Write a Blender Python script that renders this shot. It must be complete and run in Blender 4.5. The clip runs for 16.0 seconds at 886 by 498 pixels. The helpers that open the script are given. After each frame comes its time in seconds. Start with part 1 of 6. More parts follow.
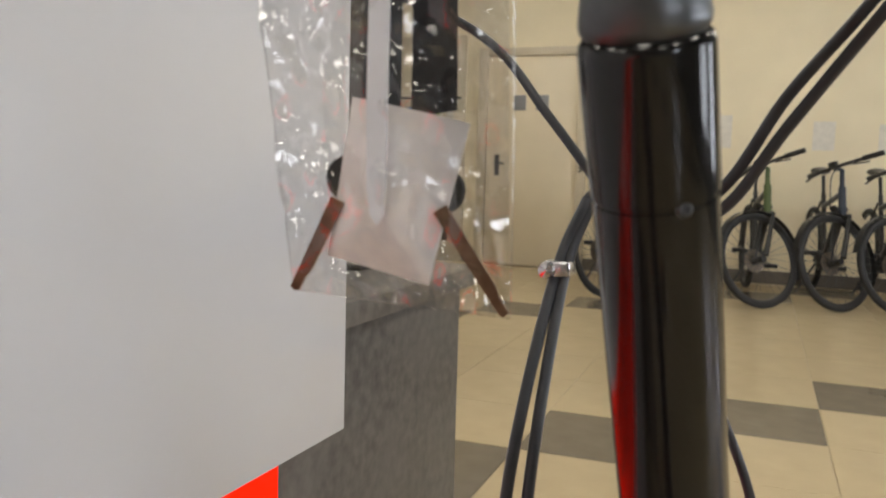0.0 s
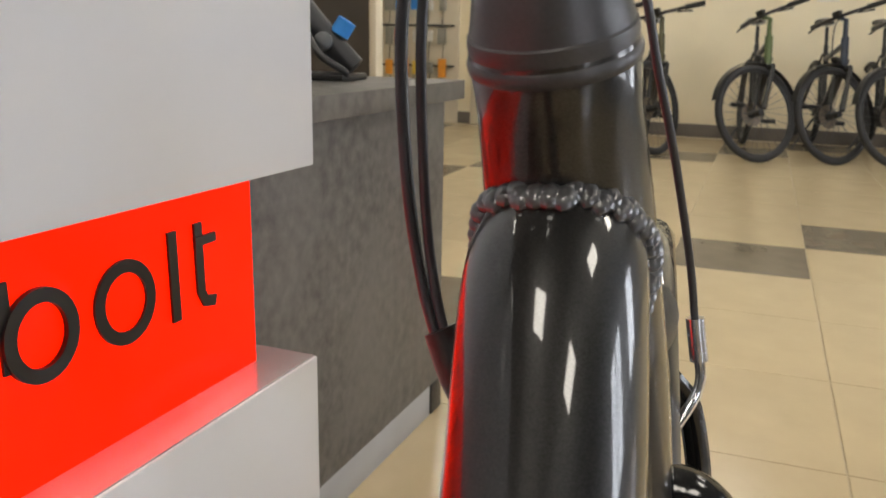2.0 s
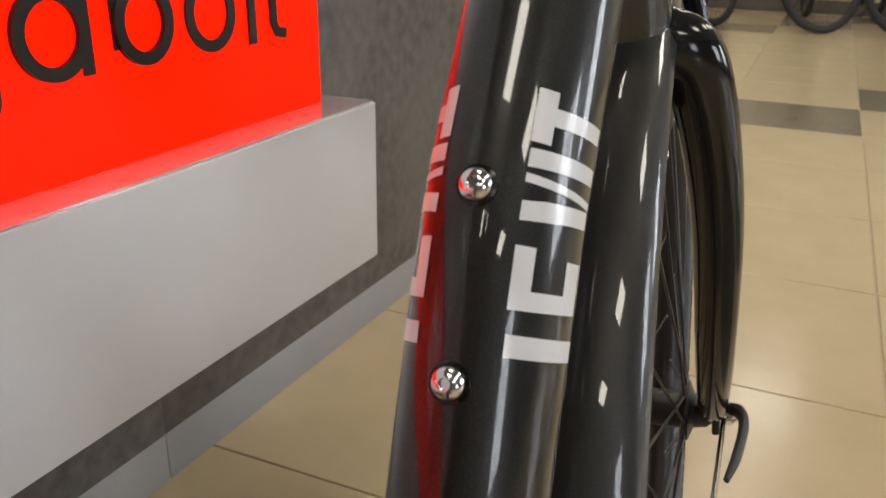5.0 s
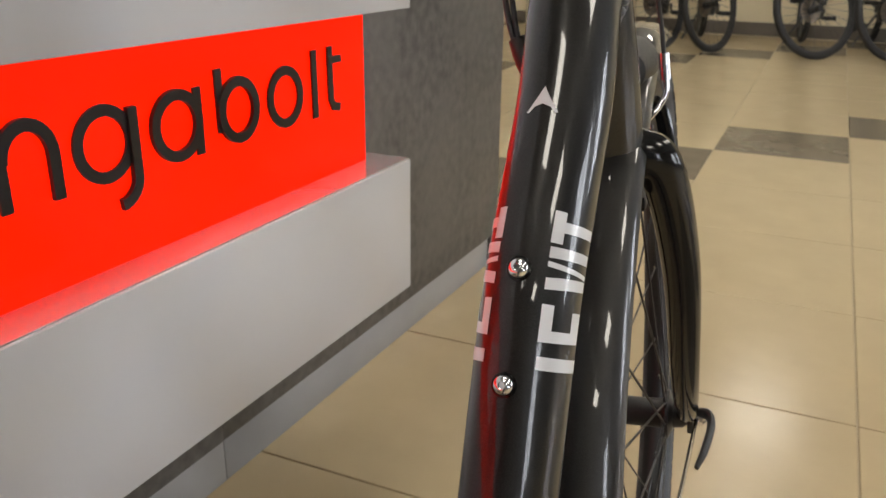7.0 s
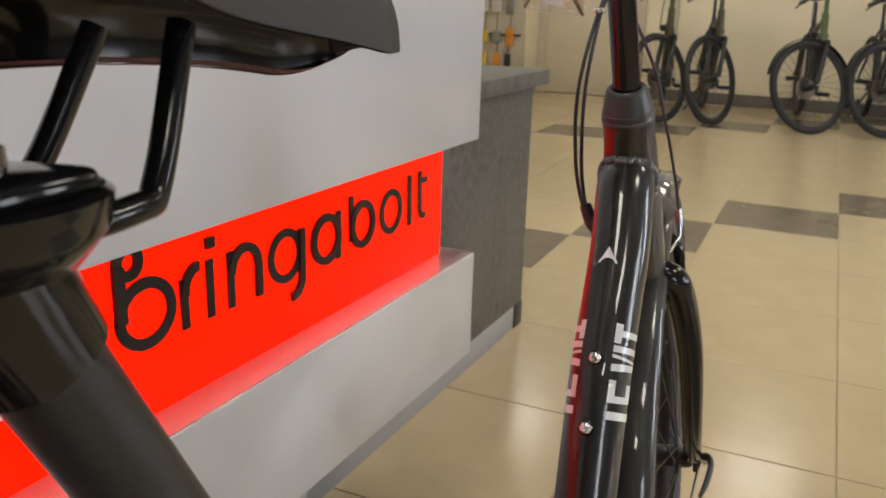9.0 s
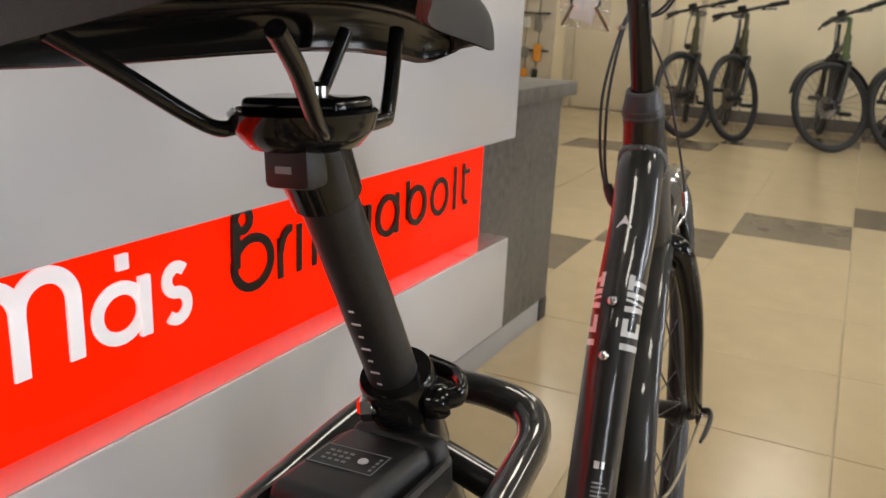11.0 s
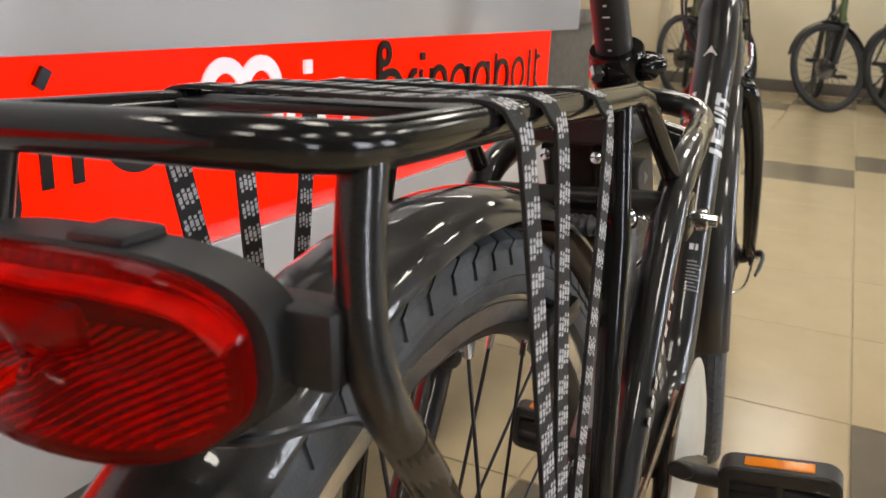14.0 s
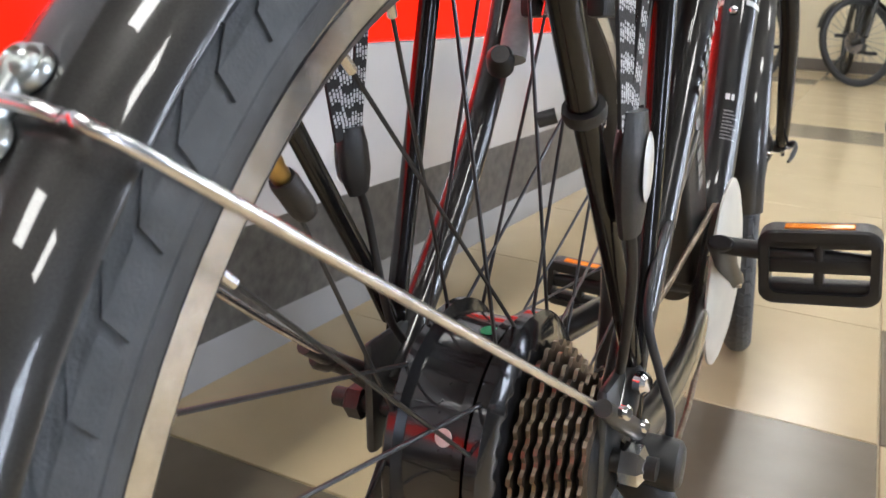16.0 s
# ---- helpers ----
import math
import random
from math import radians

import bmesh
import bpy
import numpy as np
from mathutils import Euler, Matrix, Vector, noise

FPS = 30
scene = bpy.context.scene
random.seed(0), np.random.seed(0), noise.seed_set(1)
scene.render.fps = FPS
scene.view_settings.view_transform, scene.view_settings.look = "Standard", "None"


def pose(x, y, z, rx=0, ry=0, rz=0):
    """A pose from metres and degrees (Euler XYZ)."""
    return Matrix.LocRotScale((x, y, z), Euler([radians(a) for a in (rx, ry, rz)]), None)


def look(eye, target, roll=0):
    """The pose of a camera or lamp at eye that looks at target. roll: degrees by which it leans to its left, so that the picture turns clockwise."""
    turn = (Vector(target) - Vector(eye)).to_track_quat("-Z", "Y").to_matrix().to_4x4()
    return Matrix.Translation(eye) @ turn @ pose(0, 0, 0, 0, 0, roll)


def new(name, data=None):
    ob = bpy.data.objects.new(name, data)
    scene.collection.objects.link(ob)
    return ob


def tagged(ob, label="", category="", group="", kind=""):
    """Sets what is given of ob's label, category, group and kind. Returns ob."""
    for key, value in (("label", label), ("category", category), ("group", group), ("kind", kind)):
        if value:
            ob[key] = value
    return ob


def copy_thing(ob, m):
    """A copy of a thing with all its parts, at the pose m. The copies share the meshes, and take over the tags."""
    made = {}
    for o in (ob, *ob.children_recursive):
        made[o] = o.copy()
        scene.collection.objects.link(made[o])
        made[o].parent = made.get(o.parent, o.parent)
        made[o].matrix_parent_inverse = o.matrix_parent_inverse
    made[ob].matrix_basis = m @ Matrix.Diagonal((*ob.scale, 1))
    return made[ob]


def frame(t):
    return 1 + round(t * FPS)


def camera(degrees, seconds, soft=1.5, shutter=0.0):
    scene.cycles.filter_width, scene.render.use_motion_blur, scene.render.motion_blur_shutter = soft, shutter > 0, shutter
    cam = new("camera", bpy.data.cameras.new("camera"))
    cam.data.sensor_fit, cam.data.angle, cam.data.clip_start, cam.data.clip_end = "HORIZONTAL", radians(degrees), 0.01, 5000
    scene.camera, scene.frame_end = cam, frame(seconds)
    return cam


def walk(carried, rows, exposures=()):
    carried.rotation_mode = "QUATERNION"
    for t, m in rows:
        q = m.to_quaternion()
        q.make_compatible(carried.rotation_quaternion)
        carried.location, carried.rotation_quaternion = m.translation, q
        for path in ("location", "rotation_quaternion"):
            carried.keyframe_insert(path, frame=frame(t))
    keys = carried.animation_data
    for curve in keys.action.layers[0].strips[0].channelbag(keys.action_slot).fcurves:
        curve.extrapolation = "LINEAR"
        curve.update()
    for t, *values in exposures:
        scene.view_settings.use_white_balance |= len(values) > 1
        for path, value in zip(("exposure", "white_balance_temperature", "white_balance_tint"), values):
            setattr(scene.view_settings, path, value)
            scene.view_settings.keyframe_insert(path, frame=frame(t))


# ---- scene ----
cam = camera(56.0, 16.0)
# a phone lens: little more than a millimetre of aperture, focused at arm's length
cam.data.dof.use_dof, cam.data.dof.focus_distance, cam.data.dof.aperture_fstop = True, 0.42, 26.0
PATH = [
    (0, (-0.024, 0.667, 0.93), (-0.781, 2.508, 0.733), 1.6),
    (0.5, (-0.017, 0.669, 0.906), (-0.747, 2.509, 0.625), 2.0),
    (1, (-0.004, 0.663, 0.879), (-0.718, 2.497, 0.523), 1.5),
    (1.5, (0.009, 0.66, 0.843), (-0.71, 2.477, 0.416), 1.3),
    (2, (0.019, 0.648, 0.813), (-0.711, 2.444, 0.32), 1.1),
    (2.5, (0.027, 0.643, 0.788), (-0.715, 2.413, 0.225), 1.1),
    (3, (0.036, 0.634, 0.76), (-0.721, 2.377, 0.139), 1.0),
    (3.5, (0.045, 0.613, 0.739), (-0.727, 2.332, 0.07), 0.9),
    (4, (0.051, 0.594, 0.719), (-0.737, 2.29, 0.009), 0.8),
    (4.5, (0.06, 0.566, 0.696), (-0.737, 2.244, -0.045), 1.0),
    (7, (0.111, 0.392, 0.779), (-0.702, 2.079, 0.077), 0.7),
    (7.5, (0.121, 0.327, 0.82), (-0.692, 2.027, 0.15), 0.9),
    (8, (0.131, 0.255, 0.867), (-0.686, 1.966, 0.23), 1.1),
    (8.5, (0.132, 0.187, 0.907), (-0.691, 1.906, 0.301), 1.4),
    (11, (0.199, -0.059, 0.91), (-0.686, 1.647, 0.358), 2.7),
    (11.5, (0.201, -0.101, 0.874), (-0.681, 1.605, 0.315), 2.9),
    (12, (0.198, -0.141, 0.834), (-0.678, 1.565, 0.267), 2.9),
    (12.5, (0.194, -0.179, 0.802), (-0.676, 1.529, 0.229), 2.9),
    (13, (0.185, -0.222, 0.785), (-0.676, 1.488, 0.207), 2.9),
    (13.5, (0.173, -0.271, 0.773), (-0.682, 1.44, 0.19), 2.7),
    (14, (0.165, -0.324, 0.756), (-0.689, 1.386, 0.169), 2.7),
    (14.5, (0.166, -0.37, 0.725), (-0.697, 1.337, 0.14), 2.3),
    (15, (0.172, -0.394, 0.687), (-0.7, 1.305, 0.095), 2.5),
    (15.5, (0.181, -0.407, 0.641), (-0.704, 1.286, 0.049), 2.5),
    (16, (0.187, -0.392, 0.586), (-0.709, 1.292, -0.014), 2.9),
]
walk(cam, [(t, look(eye, target, roll)) for t, eye, target, roll in PATH], exposures=[(0.0, -0.1, 6500, 10), (1.0, 0.1, 6500, 10), (2.0, 0.1, 6500, 10), (3.0, 0.0, 6550, 10), (8.0, -0.1, 6550, 10), (12.5, -0.05, 6600, 10), (14.0, 0.12, 6500, 10), (15.0, 0.38, 6200, 10), (16.0, 0.58, 5900, 10)])

# ---------------------------------------------------------------- world and light
world = bpy.data.worlds.new("room_world")
scene.world = world
world.use_nodes = True
world.node_tree.nodes["Background"].inputs[0].default_value = (0.95, 0.97, 1.0, 1)
world.node_tree.nodes["Background"].inputs[1].default_value = 1.0
LIGHT = 14.5
WINDOW_POWER = 52.0


# ---------------------------------------------------------------- materials
def mat(name, colour, rough=0.5, metal=0.0, coat=0.0, coat_rough=0.03, var=0.0, scale=30.0, bump=0.0, bump_scale=200.0, emit=0.0, spec=0.5,
        rough_var=0.0, detail=6.0, stretch=(1, 1, 1), second=None, second_scale=5.0, second_amount=0.0):
    """A principled surface with noise at two scales in its colour, roughness and relief."""
    m = bpy.data.materials.new(name)
    m.use_nodes = True
    nt = m.node_tree
    b = nt.nodes["Principled BSDF"]
    b.inputs["Base Color"].default_value = (*colour, 1)
    b.inputs["Roughness"].default_value = rough
    b.inputs["Metallic"].default_value = metal
    b.inputs["Coat Weight"].default_value = coat
    b.inputs["Coat Roughness"].default_value = coat_rough
    b.inputs["Specular IOR Level"].default_value = spec
    if emit:
        b.inputs["Emission Color"].default_value = (*colour, 1)
        b.inputs["Emission Strength"].default_value = emit
    if not (var or bump or rough_var or second_amount):
        return m
    co = nt.nodes.new("ShaderNodeTexCoord")
    mp = nt.nodes.new("ShaderNodeMapping")
    mp.inputs["Scale"].default_value = stretch
    nt.links.new(co.outputs["Object"], mp.inputs["Vector"])

    def tex(s, d=detail):
        n = nt.nodes.new("ShaderNodeTexNoise")
        n.inputs["Scale"].default_value = s
        n.inputs["Detail"].default_value = d
        nt.links.new(mp.outputs[0], n.inputs["Vector"])
        return n

    col = None
    if var:
        ramp = nt.nodes.new("ShaderNodeValToRGB")
        ramp.color_ramp.elements[0].position, ramp.color_ramp.elements[1].position = 0.3, 0.7
        ramp.color_ramp.elements[0].color = (*[c * (1 - var) for c in colour], 1)
        ramp.color_ramp.elements[1].color = (*[min(1, c * (1 + var)) for c in colour], 1)
        nt.links.new(tex(scale).outputs["Fac"], ramp.inputs[0])
        col = ramp.outputs[0]
    if second_amount:
        mix = nt.nodes.new("ShaderNodeMix")
        mix.data_type = "RGBA"
        ramp2 = nt.nodes.new("ShaderNodeValToRGB")
        ramp2.color_ramp.elements[0].position, ramp2.color_ramp.elements[1].position = 0.42, 0.66
        ramp2.color_ramp.elements[1].color = (second_amount,) * 3 + (1,)
        nt.links.new(tex(second_scale, 3.0).outputs["Fac"], ramp2.inputs[0])
        nt.links.new(ramp2.outputs[0], mix.inputs["Factor"])
        if col:
            nt.links.new(col, mix.inputs[6])
        else:
            mix.inputs[6].default_value = (*colour, 1)
        mix.inputs[7].default_value = (*second, 1)
        col = mix.outputs[2]
    if col:
        nt.links.new(col, b.inputs["Base Color"])
    if rough_var:
        rng = nt.nodes.new("ShaderNodeMapRange")
        rng.inputs[3].default_value, rng.inputs[4].default_value = max(0.0, rough - rough_var), min(1, rough + rough_var)
        nt.links.new(tex(scale * 0.4).outputs["Fac"], rng.inputs[0])
        nt.links.new(rng.outputs[0], b.inputs["Roughness"])
    if bump:
        bp = nt.nodes.new("ShaderNodeBump")
        bp.inputs["Strength"].default_value = bump
        bp.inputs["Distance"].default_value = 0.001
        nt.links.new(tex(bump_scale).outputs["Fac"], bp.inputs["Height"])
        nt.links.new(bp.outputs[0], b.inputs["Normal"])
    return m


M_WALL = mat("cream_wall", (0.84, 0.75, 0.545), 0.75, var=0.05, scale=2.0, bump=0.15, bump_scale=180)
M_BACKWALL = mat("grey_back_wall", (0.13, 0.125, 0.115), 0.8, var=0.06, scale=2.0, bump=0.15, bump_scale=180)
M_CEIL = mat("ceiling_grey", (0.13, 0.13, 0.13), 0.9, var=0.04, scale=3.0, bump=0.1)
M_BASE = mat("grey_skirting", (0.16, 0.14, 0.12), 0.45, var=0.1, scale=8)
M_TILE = mat("beige_tile", (0.50, 0.40, 0.245), 0.21, var=0.05, scale=7.0, rough_var=0.08, second=(0.46, 0.37, 0.235), second_scale=1.7, second_amount=0.5)
M_DARKTILE = mat("dark_tile", (0.155, 0.128, 0.092), 0.25, var=0.1, scale=9.0, rough_var=0.08)
M_GROUT = mat("tile_joint", (0.38, 0.31, 0.2), 0.8, var=0.1, scale=60)
M_WHITE = mat("white_laminate", (0.63, 0.63, 0.652), 0.12, var=0.012, scale=3.0, rough_var=0.04, bump=0.02, bump_scale=60)
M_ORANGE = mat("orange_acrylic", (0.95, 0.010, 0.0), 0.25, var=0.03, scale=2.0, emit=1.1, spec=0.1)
M_STONE = mat("dark_stone_laminate", (0.088, 0.081, 0.073), 0.5, var=0.45, scale=42, detail=12, bump=0.12, bump_scale=90, second=(0.15, 0.14, 0.125), second_scale=5, second_amount=0.5)
M_KICK = mat("grey_kick_strip", (0.30, 0.30, 0.30), 0.35, var=0.06, scale=8, rough_var=0.05)
M_LEDGE = mat("polished_white_laminate", (0.62, 0.62, 0.64), 0.06, metal=0.45, coat=1.0, coat_rough=0.02, spec=1.0, var=0.01, scale=3.0)
M_INK = mat("black_letter", (0.012, 0.009, 0.008), 0.35, var=0.1, scale=30)
# emission added to brighten the white letters on the glowing board
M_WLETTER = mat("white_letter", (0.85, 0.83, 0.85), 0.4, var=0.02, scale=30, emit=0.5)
M_LAMP = mat("lamp_panel", (1.0, 0.94, 0.83), 0.5, emit=LIGHT)
M_LAMPFRAME = mat("lamp_frame", (0.7, 0.7, 0.7), 0.4, var=0.03)
M_PAINT = mat("gloss_graphite_flake_paint", (0.028, 0.0276, 0.0272), 0.36, metal=0.75, spec=0.3, coat=1.0, coat_rough=0.02, var=0.45, scale=2600, detail=2)
M_FENDER = mat("gloss_grey_flake_mudguard", (0.048, 0.0465, 0.045), 0.40, metal=0.8, spec=0.3, coat=1.0, coat_rough=0.02, var=0.25, scale=2600, detail=2)
M_WELD = mat("grey_weld_paint", (0.085, 0.085, 0.09), 0.3, metal=0.5, coat=0.8, coat_rough=0.05, var=0.2, scale=900)
M_HUB = mat("dark_grey_hub_shell", (0.022, 0.022, 0.024), 0.16, metal=0.2, coat=0.5, var=0.15, scale=300)
M_ZINC = mat("galvanised_steel", (0.55, 0.58, 0.57), 0.32, metal=1.0, var=0.2, scale=180, rough_var=0.1)
M_TRACK = mat("machined_rim_flank", (0.74, 0.74, 0.76), 0.20, metal=1.0, var=0.12, scale=200, rough_var=0.10)
M_BRAKEGREY = mat("grey_satin_alloy", (0.26, 0.265, 0.275), 0.40, var=0.1, scale=200)
M_BLACKMETAL = mat("gloss_black_metal", (0.009, 0.009, 0.009), 0.13, metal=0.0, coat=0.2, var=0.2, scale=300, spec=0.36)
M_SATIN = mat("satin_black_metal", (0.018, 0.018, 0.019), 0.38, var=0.25, scale=600, bump=0.1, bump_scale=1500)
M_PLASTIC = mat("black_plastic", (0.015, 0.015, 0.016), 0.36, var=0.2, scale=900, bump=0.25, bump_scale=2200)
M_CONE = mat("grey_satin_plastic", (0.05, 0.05, 0.053), 0.38, metal=0.3, var=0.1, scale=900, bump=0.08, bump_scale=2500)
M_DARKRUBBER = mat("dark_tyre_rubber", (0.020, 0.020, 0.021), 0.7, var=0.2, scale=120, bump=0.3, bump_scale=900)
M_RUBBER = mat("tyre_rubber", (0.070, 0.077, 0.086), 0.60, var=0.2, scale=120, bump=0.3, bump_scale=900, second=(0.085, 0.088, 0.093), second_scale=20, second_amount=0.5)
M_CHROME = mat("chrome", (0.82, 0.82, 0.84), 0.12, metal=1.0, var=0.05, scale=80)
M_ALU = mat("brushed_aluminium", (0.74, 0.74, 0.76), 0.24, metal=1.0, var=0.08, scale=200, rough_var=0.06)
M_STEEL = mat("oiled_steel", (0.32, 0.26, 0.20), 0.35, metal=1.0, var=0.35, scale=120, rough_var=0.1)
M_CABLE = mat("grey_cable_housing", (0.034, 0.036, 0.042), 0.32, var=0.1, scale=200)
M_WHITEPRINT = mat("white_print", (0.72, 0.73, 0.75), 0.3, coat=0.6, var=0.02, scale=60)
M_GREYPRINT = mat("grey_print", (0.26, 0.26, 0.27), 0.4, var=0.05)
M_DARKFAR = mat("dark_bike_paint", (0.02, 0.02, 0.02), 0.35, var=0.2, scale=50)

M_ALUGREY = mat("grey_anodised", (0.10, 0.105, 0.11), 0.35, metal=0.7, var=0.1, scale=120)
M_BLACKRIM = mat("black_rim", (0.016, 0.016, 0.017), 0.35, var=0.2, scale=300)
M_GUARDGREY = mat("pale_guard_plastic", (0.60, 0.58, 0.52), 0.35, var=0.06, scale=40)
M_SADDLE = mat("saddle_vinyl", (0.022, 0.022, 0.024), 0.5, var=0.15, scale=300, bump=0.3, bump_scale=1600)
M_AMBER = mat("amber_reflector", (0.85, 0.25, 0.01), 0.2, var=0.1, scale=900)
M_REDCORE = mat("red_reflector", (0.16, 0.002, 0.002), 0.3, metal=0.2, var=0.4, scale=500, bump=0.6, bump_scale=900, second=(0.06, 0.001, 0.002), second_scale=28, second_amount=0.8)
M_REDRIB = mat("red_prism_rib", (0.60, 0.012, 0.006), 0.2, metal=0.3, var=0.3, scale=300)
M_REDBAND = mat("red_light_guide", (0.50, 0.014, 0.008), 0.3, var=0.35, scale=120, second=(0.30, 0.004, 0.004), second_scale=40, second_amount=0.8)
M_REDDARK = mat("dark_red_lamp", (0.10, 0.004, 0.004), 0.3, var=0.2, scale=200)
M_REDLENS = mat("red_lens", (0.86, 0.028, 0.018), 0.03, bump=0.05, bump_scale=60)
M_REDLENS.node_tree.nodes["Principled BSDF"].inputs["Transmission Weight"].default_value = 0.92
M_REDLENS.node_tree.nodes["Principled BSDF"].inputs["IOR"].default_value = 1.18

M_BRASSY = mat("brass", (0.62, 0.42, 0.14), 0.3, metal=1.0, var=0.15, scale=200)
M_DOOR = mat("cream_door_paint", (0.74, 0.65, 0.48), 0.45, var=0.03, scale=3)
M_DOORFRAME = mat("door_frame_paint", (0.60, 0.53, 0.40), 0.5, var=0.04, scale=5)
M_NOTICE = mat("notice_paper", (0.74, 0.70, 0.62), 0.8, var=0.06, scale=25)
M_DARKBOARD = mat("dark_brown_board", (0.055, 0.045, 0.035), 0.5, var=0.15, scale=6)

# ---------------------------------------------------------------- mesh helpers
def link(name, bm, material, parent=None, label="", smooth=True):
    me = bpy.data.meshes.new(name)
    bmesh.ops.recalc_face_normals(bm, faces=bm.faces)
    if smooth:
        for f in bm.faces:
            f.smooth = True
        for e in bm.edges:
            if len(e.link_faces) == 2 and e.calc_face_angle(0) > radians(38):
                e.smooth = False
    bm.to_mesh(me)
    bm.free()
    me.materials.append(material)
    ob = new(name, me)
    ob.parent = parent
    return tagged(ob, label) if label else ob


def part(name, bm, material, parent, label="", smooth=True):
    return link(name, bm, material, parent, label, smooth)


def thing(name, label, category, m=None, group="", kind=""):
    ob = new(name)
    ob.empty_display_size = 0.05
    if m is not None:
        ob.matrix_basis = m
    return tagged(ob, label, category, group, kind)


def box(x0, x1, y0, y1, z0, z1, bevel=0.0, seg=2, bm=None):
    bm = bm or bmesh.new()
    vs = [bm.verts.new((x, y, z)) for x in (x0, x1) for y in (y0, y1) for z in (z0, z1)]
    fs = [bm.faces.new([vs[i] for i in f]) for f in ((0, 1, 3, 2), (4, 6, 7, 5), (0, 4, 5, 1), (2, 3, 7, 6), (0, 2, 6, 4), (1, 5, 7, 3))]
    if bevel:
        es = list({e for f in fs for e in f.edges})
        bmesh.ops.bevel(bm, geom=es, offset=bevel, segments=seg, profile=0.5, affect="EDGES")
    return bm


def curve_points(points, n=8):
    """Points of a smooth curve through the given ones."""
    p = [Vector(q) for q in points]
    if len(p) < 3:
        return p
    ext = [p[0] * 2 - p[1]] + p + [p[-1] * 2 - p[-2]]
    out = []
    for i in range(1, len(ext) - 2):
        a, b, c, d = ext[i - 1:i + 3]
        for k in range(n):
            t = k / n
            out.append(0.5 * (2 * b + (c - a) * t + (2 * a - 5 * b + 4 * c - d) * t * t + (3 * b - a - 3 * c + d) * t ** 3))
    out.append(p[-1])
    return out


def tube(points, r, seg=16, smooth=0, bm=None, side=(1, 0, 0), caps=True, radii=None, flat=1.0):
    """A tube along points; r a radius; flat squeezes it across the side direction; radii: a factor for each given point."""
    bm = bm or bmesh.new()
    pts = curve_points(points, smooth) if smooth else [Vector(q) for q in points]
    n = len(pts)
    side = Vector(side)
    rings = []
    for i, q in enumerate(pts):
        t = (pts[min(i + 1, n - 1)] - pts[max(i - 1, 0)]).normalized()
        s = side - t * side.dot(t)
        if s.length < 1e-3:
            s = t.orthogonal()
        s.normalize()
        u = t.cross(s)
        f = 1.0
        if radii:
            w = i / (n - 1) * (len(radii) - 1)
            k = min(int(w), len(radii) - 2)
            f = radii[k] + (radii[k + 1] - radii[k]) * (w - k)
        rings.append([bm.verts.new(q + (s * math.cos(a) + u * math.sin(a) * flat) * r * f) for a in [2 * math.pi * k / seg for k in range(seg)]])
    for a, b in zip(rings, rings[1:]):
        for k in range(seg):
            bm.faces.new((a[k], a[(k + 1) % seg], b[(k + 1) % seg], b[k]))
    if caps:
        bm.faces.new(rings[0][::-1])
        bm.faces.new(rings[-1])
    return bm


def lathe(profile, seg=32, m=None, bm=None, closed=False):
    """Turns (radius, height) pairs about the z axis, then places the result by the matrix m."""
    bm = bm or bmesh.new()
    m = m or Matrix()
    rings = [[bm.verts.new(m @ Vector((r * math.cos(2 * math.pi * k / seg), r * math.sin(2 * math.pi * k / seg), z))) for k in range(seg)] for r, z in profile]
    pairs = list(zip(rings, rings[1:])) + ([(rings[-1], rings[0])] if closed else [])
    for a, b in pairs:
        for k in range(seg):
            bm.faces.new((a[k], a[(k + 1) % seg], b[(k + 1) % seg], b[k]))
    if not closed:
        bm.faces.new(rings[0][::-1])
        bm.faces.new(rings[-1])
    return bm


def aim(origin, direction):
    """A matrix whose z axis lies along direction."""
    return Matrix.Translation(origin) @ Vector(direction).to_track_quat("Z", "Y").to_matrix().to_4x4()


def rod(a, b, r, seg=12, bm=None):
    return tube([a, b], r, seg, bm=bm, side=(0.3, 1, 0.2))


def prism(outline, depth, place, bm=None):
    """An upright flat shape: (u, v) outline swept by depth, placed by place(u, v, w)."""
    bm = bm or bmesh.new()
    a = [bm.verts.new(place(u, v, 0.0)) for u, v in outline]
    b = [bm.verts.new(place(u, v, depth)) for u, v in outline]
    bm.faces.new(a)
    bm.faces.new(b[::-1])
    n = len(a)
    for k in range(n):
        bm.faces.new((a[k], b[k], b[(k + 1) % n], a[(k + 1) % n]))
    return bm


# ---------------------------------------------------------------- room
FLOOR_TURN = 0.030
WALL_Y = 8.35


def structure(name, bm, material, label, category):
    return tagged(link(name, bm, material, smooth=False), label, category, kind="structure")


floor = structure("floor", box(-5.0, 5.0, -4.0, WALL_Y, -0.06, -0.003), M_GROUT, "beige tiled shop floor with dark accent tiles", "floor")
structure("wall_north", box(-5.0, 5.0, WALL_Y, WALL_Y + 0.15, -0.06, 3.0), M_WALL, "cream painted wall behind the parked bicycles", "wall")
structure("wall_south", box(-5.0, 5.0, -4.15, -4.0, -0.06, 3.0), M_BACKWALL, "plain grey shop wall", "wall")
